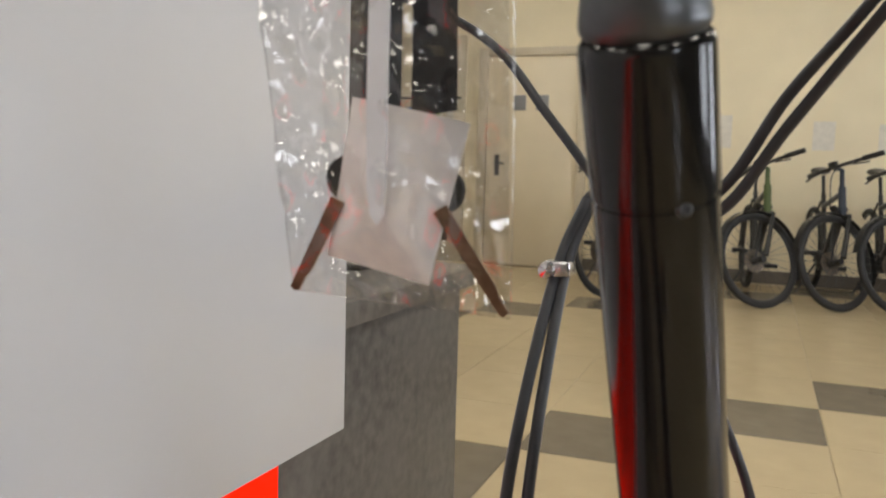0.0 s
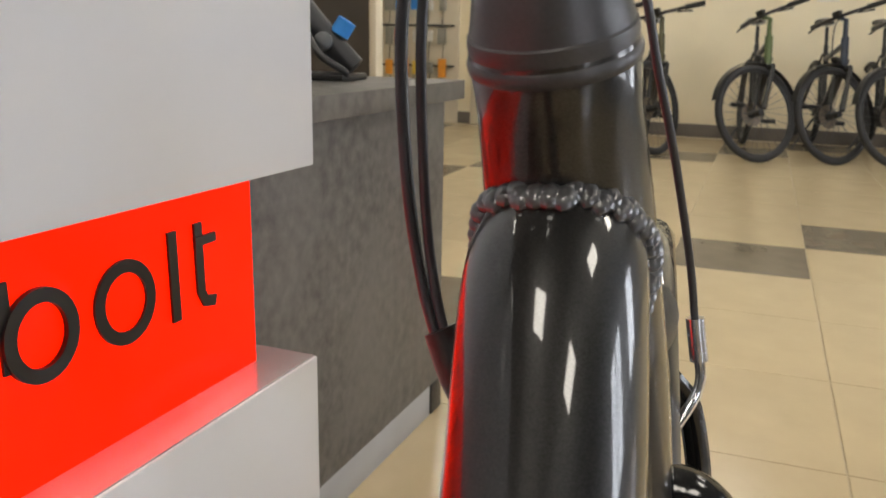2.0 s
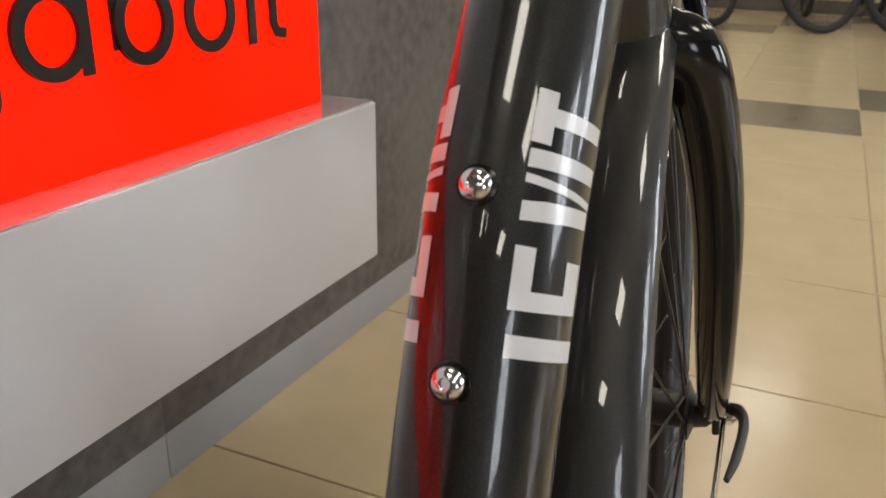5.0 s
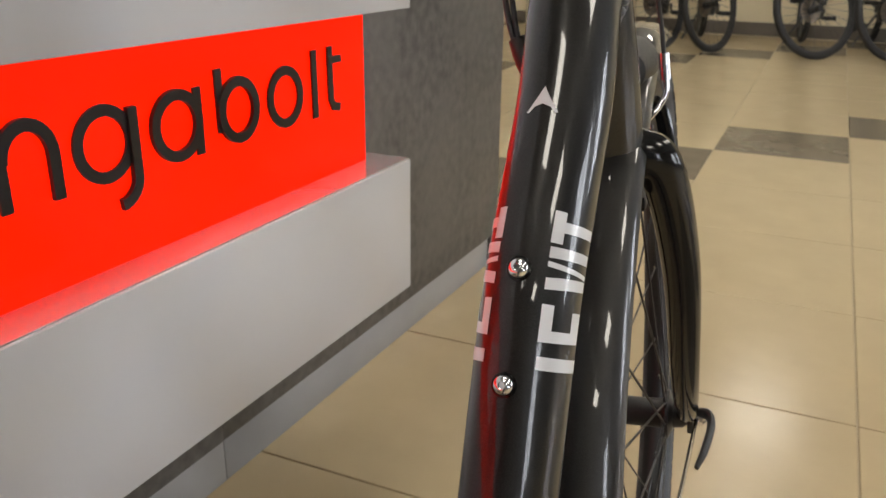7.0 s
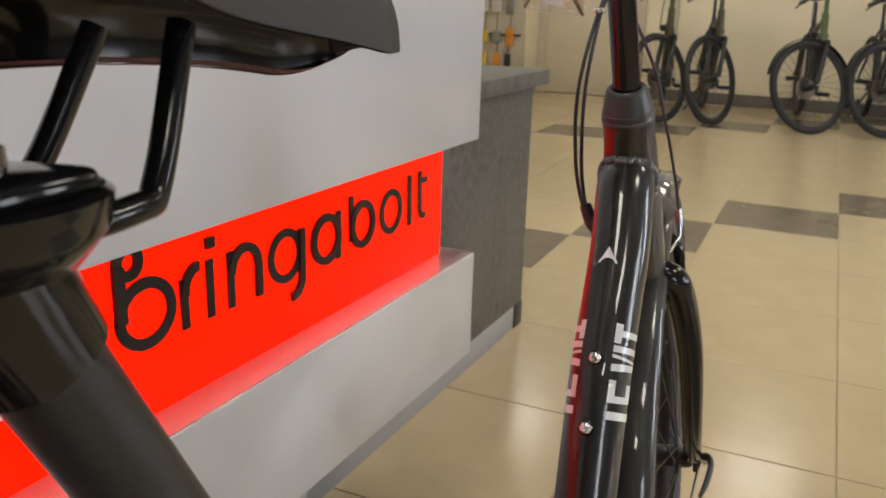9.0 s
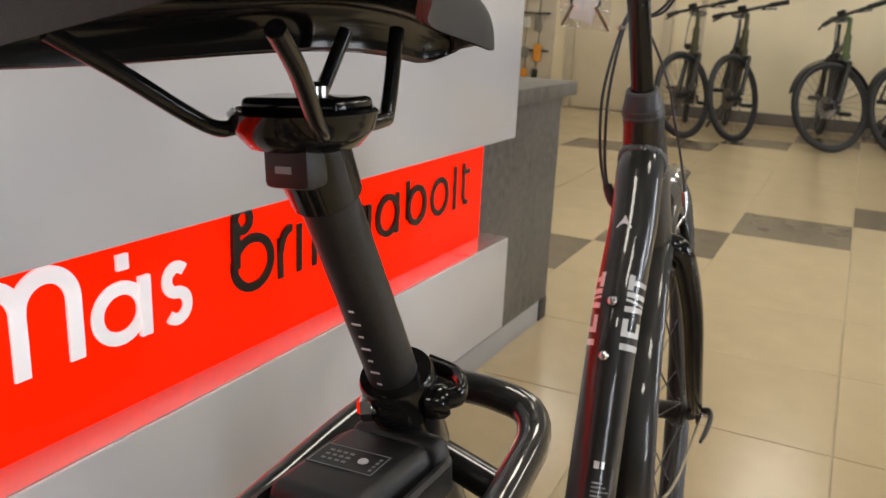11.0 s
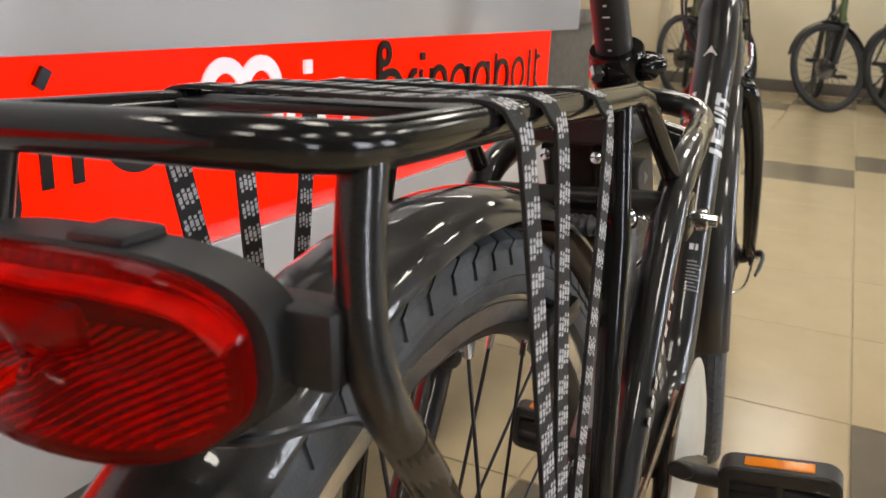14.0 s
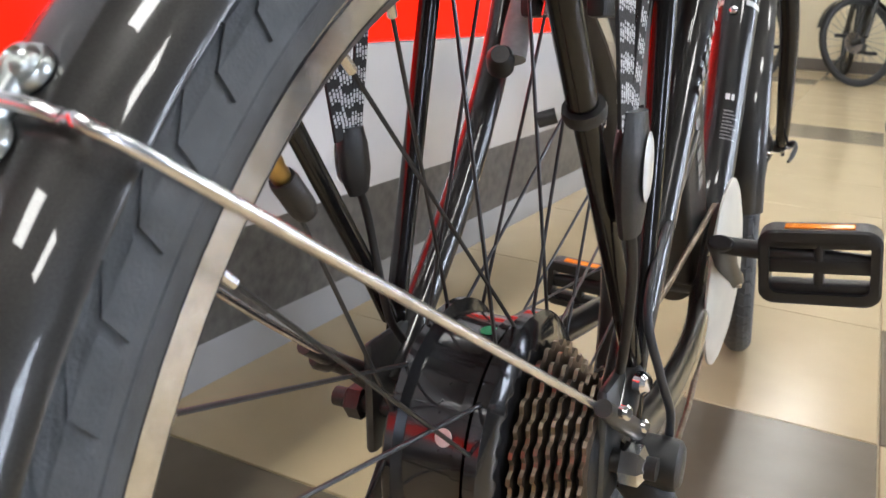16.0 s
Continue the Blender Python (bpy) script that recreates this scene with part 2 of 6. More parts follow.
# the unseen east wall has a row of windows with daylight: the far one inferred, the other two added for side light
WINDOWS = [(-3.3, -1.95), (1.95, 3.3), (4.55, 5.9)]
SILL, LINTEL = 0.62, 2.35
bm = bmesh.new()
box(5.0, 5.15, -4.15, WALL_Y + 0.15, -0.06, SILL, bm=bm)
box(5.0, 5.15, -4.15, WALL_Y + 0.15, LINTEL, 3.0, bm=bm)
edges = [-4.15] + [v for w in WINDOWS for v in w] + [WALL_Y + 0.15]
for y0, y1 in zip(edges[::2], edges[1::2]):
    box(5.0, 5.15, y0, y1, SILL + 0.0005, LINTEL - 0.0005, bm=bm)
structure("wall_east", bm, M_BACKWALL, "plain grey unseen shop wall with one inferred and two added windows", "wall")
M_FRAME = mat("white_window_frame", (0.75, 0.75, 0.74), 0.4, var=0.03, scale=8)
M_GLASS = mat("window_glass", (1.0, 1.0, 1.0), 0.0)
M_GLASS.node_tree.nodes["Principled BSDF"].inputs["Transmission Weight"].default_value = 1.0
for k, (y0, y1) in enumerate(WINDOWS):
    win = thing("window_%d" % (k + 1), "unseen white-framed window with an area lamp for side daylight", "window", kind="structure")
    ym = (y0 + y1) / 2
    for a, b, c, d in ((y0, y1, SILL, SILL + 0.06), (y0, y1, LINTEL - 0.06, LINTEL), (y0, y0 + 0.06, SILL + 0.06, LINTEL - 0.06), (y1 - 0.06, y1, SILL + 0.06, LINTEL - 0.06), (ym - 0.03, ym + 0.03, SILL + 0.06, LINTEL - 0.06)):
        part("window_frame", box(5.03, 5.09, a + 0.001, b - 0.001, c + 0.001, d - 0.001), M_FRAME, win, smooth=False)
    part("window_sill", box(4.93, 5.03, y0 - 0.04, y1 + 0.04, SILL - 0.03, SILL - 0.001, 0.004), M_FRAME, win)
    for a, b in ((y0 + 0.06, ym - 0.03), (ym + 0.03, y1 - 0.06)):
        pane = part("pane", box(5.055, 5.061, a, b, SILL + 0.06, LINTEL - 0.06), M_GLASS, win, smooth=False)
        pane.visible_shadow = False
    # an area lamp stands in for daylight through each unseen window
    sky = bpy.data.lights.new("window_daylight", "AREA")
    sky.shape, sky.size, sky.size_y = "RECTANGLE", y1 - y0, LINTEL - SILL
    sky.energy, sky.color = WINDOW_POWER, (0.92, 0.97, 1.06)
    lamp_ob = new("window_daylight", sky)
    lamp_ob.matrix_basis = Matrix.Translation((5.145, ym, (SILL + LINTEL) / 2)) @ Matrix.Rotation(radians(90), 4, "Y") @ Matrix.Rotation(radians(90), 4, "Z")
structure("wall_west", box(-5.15, -5.0, -4.15, WALL_Y + 0.15, -0.06, 3.0), M_WALL, "plain cream painted shop wall", "wall")
structure("ceiling", box(-5.15, 5.15, -4.15, WALL_Y + 0.15, 3.0, 3.1), M_CEIL, "plain grey ceiling with lamp panels", "ceiling")
structure("baseboard", box(-5.0, 5.0, WALL_Y - 0.012, WALL_Y - 0.001, 0.0, 0.11), M_BASE, "dark grey skirting along the wall", "skirting")

# ceiling lamps: long panels
lamp = thing("ceiling_light", "white square ceiling lamp panel, lit", "ceiling lamp", pose(0, 0, 2.985), group="ceiling lamps")
part("diffuser", box(-0.28, 0.28, -0.28, 0.28, -0.012, 0.0), M_LAMP, lamp, "glowing white diffuser", smooth=False)
part("frame", box(-0.30, 0.30, -0.30, 0.30, -0.006, 0.012), M_LAMPFRAME, lamp, smooth=False)
for lx in (-2.3, -0.15, 2.0):
    for ly in (-2.6, -0.7, 1.2, 3.1, 5.0, 6.9):
        if (lx, ly) != (-0.15, -2.6):
            copy_thing(lamp, pose(lx, ly, 2.985))
lamp.matrix_basis = pose(-0.15, -2.6, 2.985)

# ---------------------------------------------------------------- counter
CF = -0.368   # front plane of the white counter
CO = -0.411   # orange board
CE = 1.290    # end of the white counter
counter = thing("reception_counter", "white laminate shop counter with an orange sign board", "counter")
part("upper_panel", box(-1.05, CF, -2.6, CE, 0.70, 1.12, 0.002), M_WHITE, counter, "white laminate upper panel")
part("lower_box", box(-1.05, CF, -2.6, CE, 0.345, 0.518, 0.002), M_WHITE, counter, "white laminate lower ledge")
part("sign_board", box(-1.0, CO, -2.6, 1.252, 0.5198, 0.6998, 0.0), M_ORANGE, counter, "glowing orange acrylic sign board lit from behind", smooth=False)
part("ledge_top", box(-1.0, CF - 0.0025, -2.6, CE - 0.003, 0.5182, 0.5196, 0.0), M_LEDGE, counter, "white laminate ledge strip", smooth=False)
part("plinth", box(-1.0, -0.642, -2.6, 1.2095, 0.0705, 0.3448), M_STONE, counter, "dark stone-look recessed plinth", smooth=False)
part("kick_strip", box(-0.98, -0.643, -2.6, 1.209, 0.0, 0.070, 0.001), M_KICK, counter, "pale grey kick strip along the floor")

desk = thing("stone_desk", "dark grey stone-look laminate desk beside the counter", "desk")
part("front_panel", box(-0.68, -0.642, 1.21, 2.268, 0.0705, 0.69, 0.001), M_STONE, desk)
part("kick_strip", box(-0.68, -0.643, 1.21, 2.215, 0.0, 0.070, 0.001), M_KICK, desk, "pale grey kick strip along the floor")
part("desktop", box(-1.5, -0.607, 1.285, 2.292, 0.69, 0.728, 0.0015), M_STONE, desk)
part("side_panel", box(-1.45, -0.681, 2.230, 2.268, 0.02, 0.689, 0.001), M_STONE, desk)
part("foot", box(-0.70, -0.640, 2.218, 2.275, 0.0, 0.0702, 0.003), M_PLASTIC, desk, "black plastic foot")

# ---------------------------------------------------------------- main bicycle
ROOT = pose(0.045, -0.001, -0.005, 0, -3.4, 2.1)
bike = thing("electric_bicycle", "glossy black step-through electric bicycle leaning slightly beside the counter", "bicycle", ROOT)
RY, RZ, RR = -0.023, 0.345, 0.3160      # rear axle and tyre radius
FY, FZ, FR = 1.112, 0.356, 0.350       # front axle and tyre radius
BB = Vector((0, 0.50, 0.30))
HEAD_A, HEAD_B = Vector((-0.003, 0.930, 0.653)), Vector((-0.0055, 0.870, 0.831))
HU = (HEAD_B - HEAD_A).normalized()
SEAT_TOP = Vector((0, 0.308, 0.705))
SU = (SEAT_TOP - BB).normalized()
SN = Vector((0, -SU.z, SU.y))          # backwards, square to the seat tube


def head(s):
    """A point on the steering axis, s metres above the headset's seat."""
    return HEAD_B + HU * s


def seat(s, back=0.0, x=0.0):
    """A point s metres along the seat tube below (-) or above its top, and back metres behind it."""
    return SEAT_TOP + SU * s + SN * back + Vector((x, 0, 0))


# ---- down tube with its lettering blocks
DT = [(-0.006, 0.888, 0.758), (-0.004, 0.866, 0.749), (0, 0.831, 0.699), (0, 0.780, 0.622), (0, 0.753, 0.566), (0, 0.722, 0.492), (0, 0.690, 0.418), (0, 0.650, 0.352), (0, 0.590, 0.312), (0, 0.465, 0.312)]
DT_R, DT_FLAT = 0.0258, 1.1
dt_line = curve_points(DT, 14)


def dt_surface(z, degrees, lift=0.0):
    """A point on the down tube where its axis is at height z; 90 degrees is the top, 0 the right flank."""
    for p, q in zip(dt_line, dt_line[1:]):
        if p.z >= z >= q.z:
            break
    c = p.lerp(q, (p.z - z) / max(p.z - q.z, 1e-6))
    t = (q - p).normalized()
    u = t.cross(Vector((1, 0, 0))).normalized()
    a = radians(degrees)
    return c + Vector((math.cos(a) * (DT_R + lift), 0, 0)) + u * math.sin(a) * (DT_R * DT_FLAT + lift)


def dt_patch(z0, z1, a0, a1, skew=0.0, n=8, lift=0.0003, bm=None):
    """A thin print that follows the down tube between two heights and two angles; skew slants it along the tube."""
    bm = bm or bmesh.new()
    rows = []
    for z, top in ((z0, 0), (z1, 1)):
        rows.append([bm.verts.new(dt_surface(z + skew * k / n, a0 + (a1 - a0) * k / n, lift)) for k in range(n + 1)])
    for k in range(n):
        bm.faces.new((rows[0][k], rows[0][k + 1], rows[1][k + 1], rows[1][k]))
    return bm


down_tube = part("down_tube", tube(DT, DT_R, 40, 14, flat=DT_FLAT, radii=[1.0] * 10), M_PAINT, bike, "glossy black flake-painted down tube with pale lettering blocks")
# lettering blocks on both flanks: height of the tube's axis, extent and angles
BLOCKS = [(0.6445, 0.6312, 61, 47, 0), (0.6405, 0.6360, 47, 0, 0.0012), (0.6295, 0.6250, 60, 0, 0.001), (0.6235, 0.6215, 60, 0, -0.002), (0.6170, 0.6122, 60, 0, 0.002), (0.6062, 0.5956, 60, 46, 0), (0.5956, 0.5906, 60, 0, 0), (0.6046, 0.5956, 19, 0, 0), (0.5845, 0.5785, 59, -2, -0.001)]
for flip in (1, -1):
    for z1, z0, a0, a1, sk in BLOCKS:
        b0, b1 = (a0, a1) if flip == 1 else (180 - a0, 180 - a1)
        part("lettering_block", dt_patch(z0, z1, b0, b1, sk), M_WHITEPRINT, down_tube)
# arrow mark
bm = bmesh.new()
outline = [(0.0, 0.0), (0.0034, -0.0052), (0.0088, -0.0118), (0.0072, -0.0122), (0.0045, -0.0096), (0.0, -0.0082)]
outline = outline + [(-x, y) for x, y in outline[:0:-1] if x]
vs = [bm.verts.new(dt_surface(0.6980 + y, 96.5 - math.degrees(x / DT_R), 0.0004)) for x, y in outline]
centre = bm.verts.new(dt_surface(0.6930, 96.5, 0.0005))
for k in range(len(vs)):
    bm.faces.new((centre, vs[k], vs[(k + 1) % len(vs)]))
part("arrow_mark", bm, M_WHITEPRINT, down_tube)
# small print panel low on the tube's right flank
for k in range(9):
    part("print_line", dt_patch(0.452 - k * 0.0042, 0.4535 - k * 0.0042, 78, 78 - 26 - 8 * (k % 3), 0, 4), M_GREYPRINT, down_tube)
part("print_dot", dt_patch(0.466, 0.473, 78, 66, 0, 4), M_WHITEPRINT, down_tube)
part("print_dot", dt_patch(0.466, 0.473, 62, 54, 0, 4), M_WHITEPRINT, down_tube)
# two dome bolts
for z in (0.6187, 0.5698):
    p = dt_surface(z, 90)
    nrm = (dt_surface(z, 90, 0.01) - p).normalized()
    part("bolt", lathe([(0.0052, -0.001), (0.0052, 0.0012), (0.0049, 0.0026), (0.004, 0.0038), (0.0024, 0.0046), (0.0018, 0.0046), (0.0016, 0.0034), (0.0001, 0.0034)], 20, aim(p, nrm)), M_CHROME, down_tube, "polished steel dome bolt")
    part("washer", lathe([(0.0064, -0.002), (0.0064, 0.0006), (0.0052, 0.0008), (0.005, -0.002)], 20, aim(p, nrm)), M_BLACKMETAL, down_tube)

HEAD_PROFILE = [(0.0, 0.0280), (0.060, 0.0275), (0.120, 0.0250), (0.158, 0.0228)]
head_tube = part("head_tube", lathe([(0.0270, -0.012), (0.0280, -0.008), (0.0280, 0.0), (0.0275, 0.060), (0.0250, 0.120), (0.0228, 0.158), (0.0230, 0.174), (0.0222, 0.176)], 40, aim(head(-0.187), HU)), M_PAINT, bike)
def head_radius(h):
    """The head tube's radius, which widens downwards, h metres above its foot."""
    for (h0, r0), (h1, r1) in zip(HEAD_PROFILE, HEAD_PROFILE[1:]):
        if h <= h1:
            return r0 + (r1 - r0) * max(0.0, (h - h0) / (h1 - h0))
    return HEAD_PROFILE[-1][1]


# weld bead where the down tube meets the head tube
weld_line = []
for k in range(60):
    a = -42 + 244 * k / 59
    for i in range(160):
        q = dt_surface(0.7578 - i * 0.0005, a)
        off = (q - HEAD_A) - HU * (q - HEAD_A).dot(HU)
        if off.length >= head_radius((q - head(-0.187)).dot(HU)):
            weld_line.append(q)
            break
bm = bmesh.new()
last = None
for q in weld_line:
    if last is None or (q - last).length > 0.0023:
        bmesh.ops.create_uvsphere(bm, u_segments=10, v_segments=6, radius=0.0037, matrix=Matrix.Translation(q + HU * 0.0010) @ Matrix.Rotation(radians(35), 4, "X") @ Matrix.Diagonal((1, 1.2, 0.7, 1)))
        last = q
tagged(part("weld_bead", bm, M_WELD, head_tube, "rippled grey weld bead under gloss paint"), kind="stuff")

# ---- headset, stem
part("headset_cone", lathe([(0.0226, 0.0), (0.0235, 0.001), (0.0237, 0.003), (0.0231, 0.0045), (0.0226, 0.005), (0.0229, 0.0075), (0.0226, 0.010), (0.0220, 0.0105), (0.0184, 0.0275), (0.0174, 0.030), (0.0158, 0.0312), (0.0134, 0.0308), (0.0126, 0.029), (0.0124, 0.02)], 48, aim(head(-0.018), HU)), M_CONE, bike, "grey satin headset cap")
stem = part("stem", lathe([(0.0121, 0.0), (0.0121, 0.0955), (0.0118, 0.0957), (0.0118, 0.0965), (0.0124, 0.0968), (0.0124, 0.1240), (0.0121, 0.1255), (0.0114, 0.1262), (0.0085, 0.1260)], 40, aim(head(0.012), HU)), M_BLACKMETAL, bike, "gloss black quill stem")
part("collar", lathe([(0.0108, -0.003), (0.0110, 0.0006), (0.0117, 0.0014), (0.0119, 0.0030), (0.0112, 0.0070), (0.0096, 0.0115), (0.0070, 0.0145), (0.0004, 0.0155)], 36, aim(head(0.1380), HU)), M_ALUGREY, stem, "grey domed collar on the stem")
part("stem_arm", tube([head(0.150), head(0.172) + Vector((0, 0.012, 0)), head(0.205) + Vector((0, 0.05, 0.0))], 0.0135, 20, 6), M_BLACKMETAL, stem)
BAR = head(0.208) + Vector((0, 0.055, 0.0))
part("clamp_screw", lathe([(0.0016, -0.002), (0.0016, 0.0), (0.0011, 0.0005), (0.0007, 0.0005), (0.0006, -0.0004), (0.0002, -0.0004)], 16, aim(head(0.1045) + Vector((0.0052, -0.0117, 0)), Vector((0.42, -0.9, 0)))), M_SATIN, stem, "small recessed clamp screw")
handlebar = part("handlebar", tube([BAR + Vector((-0.31, -0.16, 0.03)), BAR + Vector((-0.22, -0.06, 0.035)), BAR + Vector((-0.06, 0.0, 0.0)), BAR + Vector((0.06, 0.0, 0.0)), BAR + Vector((0.22, -0.06, 0.035)), BAR + Vector((0.31, -0.16, 0.03))], 0.0115, 18, 8, side=(0, 0, 1)), M_BLACKMETAL, bike)

# ---- fork, brake, front wheel
fork = part("fork", lathe([(0.0232, 0.0), (0.0242, 0.002), (0.0242, 0.009), (0.0205, 0.013), (0.0190, 0.034), (0.012, 0.038)], 32, aim(head(-0.212), HU)), M_BLACKMETAL, bike, "gloss black curved fork")
CR = head(-0.190)
for sx in (-1, 1):
    part("fork_leg", tube([CR + Vector((0, 0, 0.002)), CR + Vector((sx * 0.022, 0.004, 0.0)), CR + Vector((sx * 0.039, 0.013, -0.016)), (sx * 0.047, 0.985, 0.553), (sx * 0.049, 1.035, 0.443), (sx * 0.049, 1.088, 0.375), (sx * 0.049, FY, FZ + 0.006)], 0.0135, 18, 8, side=(0, 1, 0), radii=[1.25, 1.25, 1.15, 1.05, 0.9, 0.75, 0.62]), M_BLACKMETAL, fork)
    part("dropout", box(sx * 0.052 - 0.003, sx * 0.052 + 0.003, FY - 0.011, FY + 0.011, FZ - 0.014, FZ + 0.014, 0.002), M_SATIN, fork)
    part("brake_arm", tube([(sx * 0.032, 0.998, 0.585), (sx * 0.036, 1.003, 0.62), (sx * 0.032, 1.003, 0.66), (sx * 0.024, 1.0, 0.675)], 0.0055, 10, 4, flat=0.7), M_BLACKMETAL, fork, "black rim-brake arm")
    part("brake_pad", box(sx * 0.018 - 0.005, sx * 0.018 + 0.005, 0.965, 1.015, 0.60, 0.612, 0.003), M_PLASTIC, fork)
part("brake_noodle", tube([(0.0290, 0.980, 0.695), (0.0298, 0.979, 0.686), (0.0275, 0.976, 0.678), (0.020, 0.966, 0.668), (0.012, 0.955, 0.666), (0.002, 0.950, 0.665)], 0.0022, 10, 6, side=(0, 1, 0)), M_CHROME, bike, "bent polished brake-cable guide")
part("ferrule", tube([(0.0268, 0.981, 0.7110), (0.0290, 0.980, 0.6935)], 0.0037, 14), M_ALU, bike, "bright metal cable ferrule")
lampf = part("headlight", lathe([(0.006, -0.03), (0.014, -0.025), (0.019, 0.0), (0.020, 0.012), (0.017, 0.013)], 24, aim((0.008, 0.998, 0.70), (0, 1, 0.05))), M_PLASTIC, bike, "small black front lamp")
part("lamp_lens", lathe([(0.017, 0.0), (0.012, 0.003), (0.0005, 0.0045)], 24, aim((0.008, 1.011, 0.70), (0, 1, 0.05))), M_CHROME, lampf)


def wheel_matrix(y, z):
    return Matrix.Translation((0, y, z)) @ Matrix.Rotation(radians(90), 4, "Y")


def make_wheel(name, y, z, r, rim_in, hub_r, half, label, tread_n=78, cx=0.0, hub_off=(0.0, 0.0), track=None):
    """A spoked wheel: tyre with raised tread, rim with bright flanks, spokes with nipples."""
    m = Matrix.Translation((cx, 0, 0)) @ wheel_matrix(y, z)
    rim_out = rim_in + 0.024
    tyre = [(rim_out - 0.004, -0.0095)]
    ca, TW = r - 0.0225, 0.0208
    for k in range(-5, 20):
        a = radians(-120 + (k + 5) * 10)
        tyre.append((ca + 0.0215 * math.cos(a), TW * math.sin(a)))
    tyre.append((rim_out - 0.004, 0.0095))
    rimob = part(name, lathe([(rim_in, -0.0075), (rim_in - 0.002, 0.0), (rim_in, 0.0075), (rim_in + 0.006, 0.0128), (rim_out, 0.0132), (rim_out, 0.0085), (rim_out - 0.006, 0.008), (rim_out - 0.006, -0.008), (rim_out, -0.0085), (rim_out, -0.0132), (rim_in + 0.006, -0.0128)], 120, m, closed=True), M_BLACKRIM, bike, label)
    part("tyre", lathe(tyre, 120, m, closed=True), M_RUBBER, rimob, "black rubber tyre with grooved tread")
    for s in (-1, 1):
        for r0, r1 in ((0.0075, 0.0178), (0.0186, 0.0236)):
            bmr = lathe([(rim_in + r0, s * 0.0136), (rim_in + r1, s * 0.0142), (rim_in + r1, s * 0.0120), (rim_in + r0, s * 0.0115)], 120, m, closed=True)
            part("brake_track", bmr, track or M_TRACK, rimob, "machined brake track")
    # tread blocks
    bmt = bmesh.new()
    for s in (-1, 1):
        for k in range(tread_n):
            a0 = 2 * math.pi * (k + (0.5 if s > 0 else 0)) / tread_n
            da = 2 * math.pi / tread_n
            for c0, c1, w0, w1, s0, s1 in ((3, 24, 0.05, 0.95, 0.0, 0.3), (26, 46, 0.07, 0.93, 0.3, 0.3), (46, 58, 0.08, 0.92, 0.3, 0.9), (58, 78, 0.09, 0.91, 0.9, 1.05)):
                lo, hi = [], []
                for cd, sh in ((c0, s0), (c1, s1)):
                    for wv in (w0, w1):
                        ang = a0 + da * (wv + sh)
                        c = radians(cd)
                        for lst, lift in ((lo, -0.001), (hi, 0.0016)):
                            rad = ca + (0.0215 + lift) * math.cos(c)
                            lst.append(bmt.verts.new(m @ Vector((rad * math.cos(ang), rad * math.sin(ang), s * (TW + lift) * math.sin(c)))))
                bmt.faces.new((hi[0], hi[1], hi[3], hi[2]))
                for i, j in ((0, 1), (1, 3), (3, 2), (2, 0)):
                    bmt.faces.new((lo[i], lo[j], hi[j], hi[i]))
    for s in (-1, 1):
        part("tyre_line", lathe([(ca - 0.0015, s * TW * 0.995), (ca - 0.0008, s * (TW + 0.0006)), (ca - 0.0001, s * TW * 0.995)], 96, m, closed=True), M_RUBBER, rimob)
    tread = part("tread", bmt, M_RUBBER, rimob, "raised rubber tread blocks", smooth=False)
    tagged(tread, kind="stuff")
    # spokes and nipples
    for k in range(36):
        s = 1 if k % 2 else -1
        a = 2 * math.pi * k / 36
        h = a + (0.42 if (k // 2) % 2 else -0.42) * (1.0 if hub_r > 0.04 else 1.9)
        p0 = m @ Vector((hub_r * math.cos(h), hub_r * math.sin(h), s * (half if s > 0 else min(half, 0.021) if hub_r > 0.04 else half))) + Vector((0, hub_off[0], hub_off[1]))
        p1 = m @ Vector((rim_in * math.cos(a), rim_in * math.sin(a), s * 0.002))
        sp = part("spoke", rod(p0, p1, 0.00105, 6), M_SATIN, rimob)
        part("nipple", rod(p1.lerp(p0, 0.055), p1, 0.0021, 8), M_ALU, sp)
    return rimob


fw = make_wheel("front_wheel", FY, FZ, FR, 0.292, 0.019, 0.03, "black spoked front wheel with dark brake tracks", 84, track=M_BLACKRIM)
part("hub", lathe([(0.008, -0.05), (0.012, -0.045), (0.013, -0.036), (0.023, -0.032), (0.023, -0.029), (0.014, -0.025), (0.014, 0.025), (0.023, 0.029), (0.023, 0.032), (0.013, 0.036), (0.012, 0.045), (0.008, 0.05)], 24, wheel_matrix(FY, FZ)), M_SATIN, fw)
part("axle_nut", lathe([(0.0085, 0.0), (0.0085, 0.008), (0.005, 0.012)], 12, aim((0.055, FY, FZ), (1, 0, 0))), M_CHROME, fw)
part("quick_release_lever", tube([(0.058, FY - 0.004, FZ + 0.006), (0.068, FY - 0.010, FZ + 0.008), (0.071, FY - 0.024, FZ + 0.004), (0.066, FY - 0.050, FZ - 0.006), (0.060, FY - 0.066, FZ - 0.014)], 0.0056, 12, 6, side=(0, 0, 1), flat=0.6, radii=[0.8, 1.1, 1.1, 1.0, 0.6]), M_SATIN, fw, "black quick-release lever")


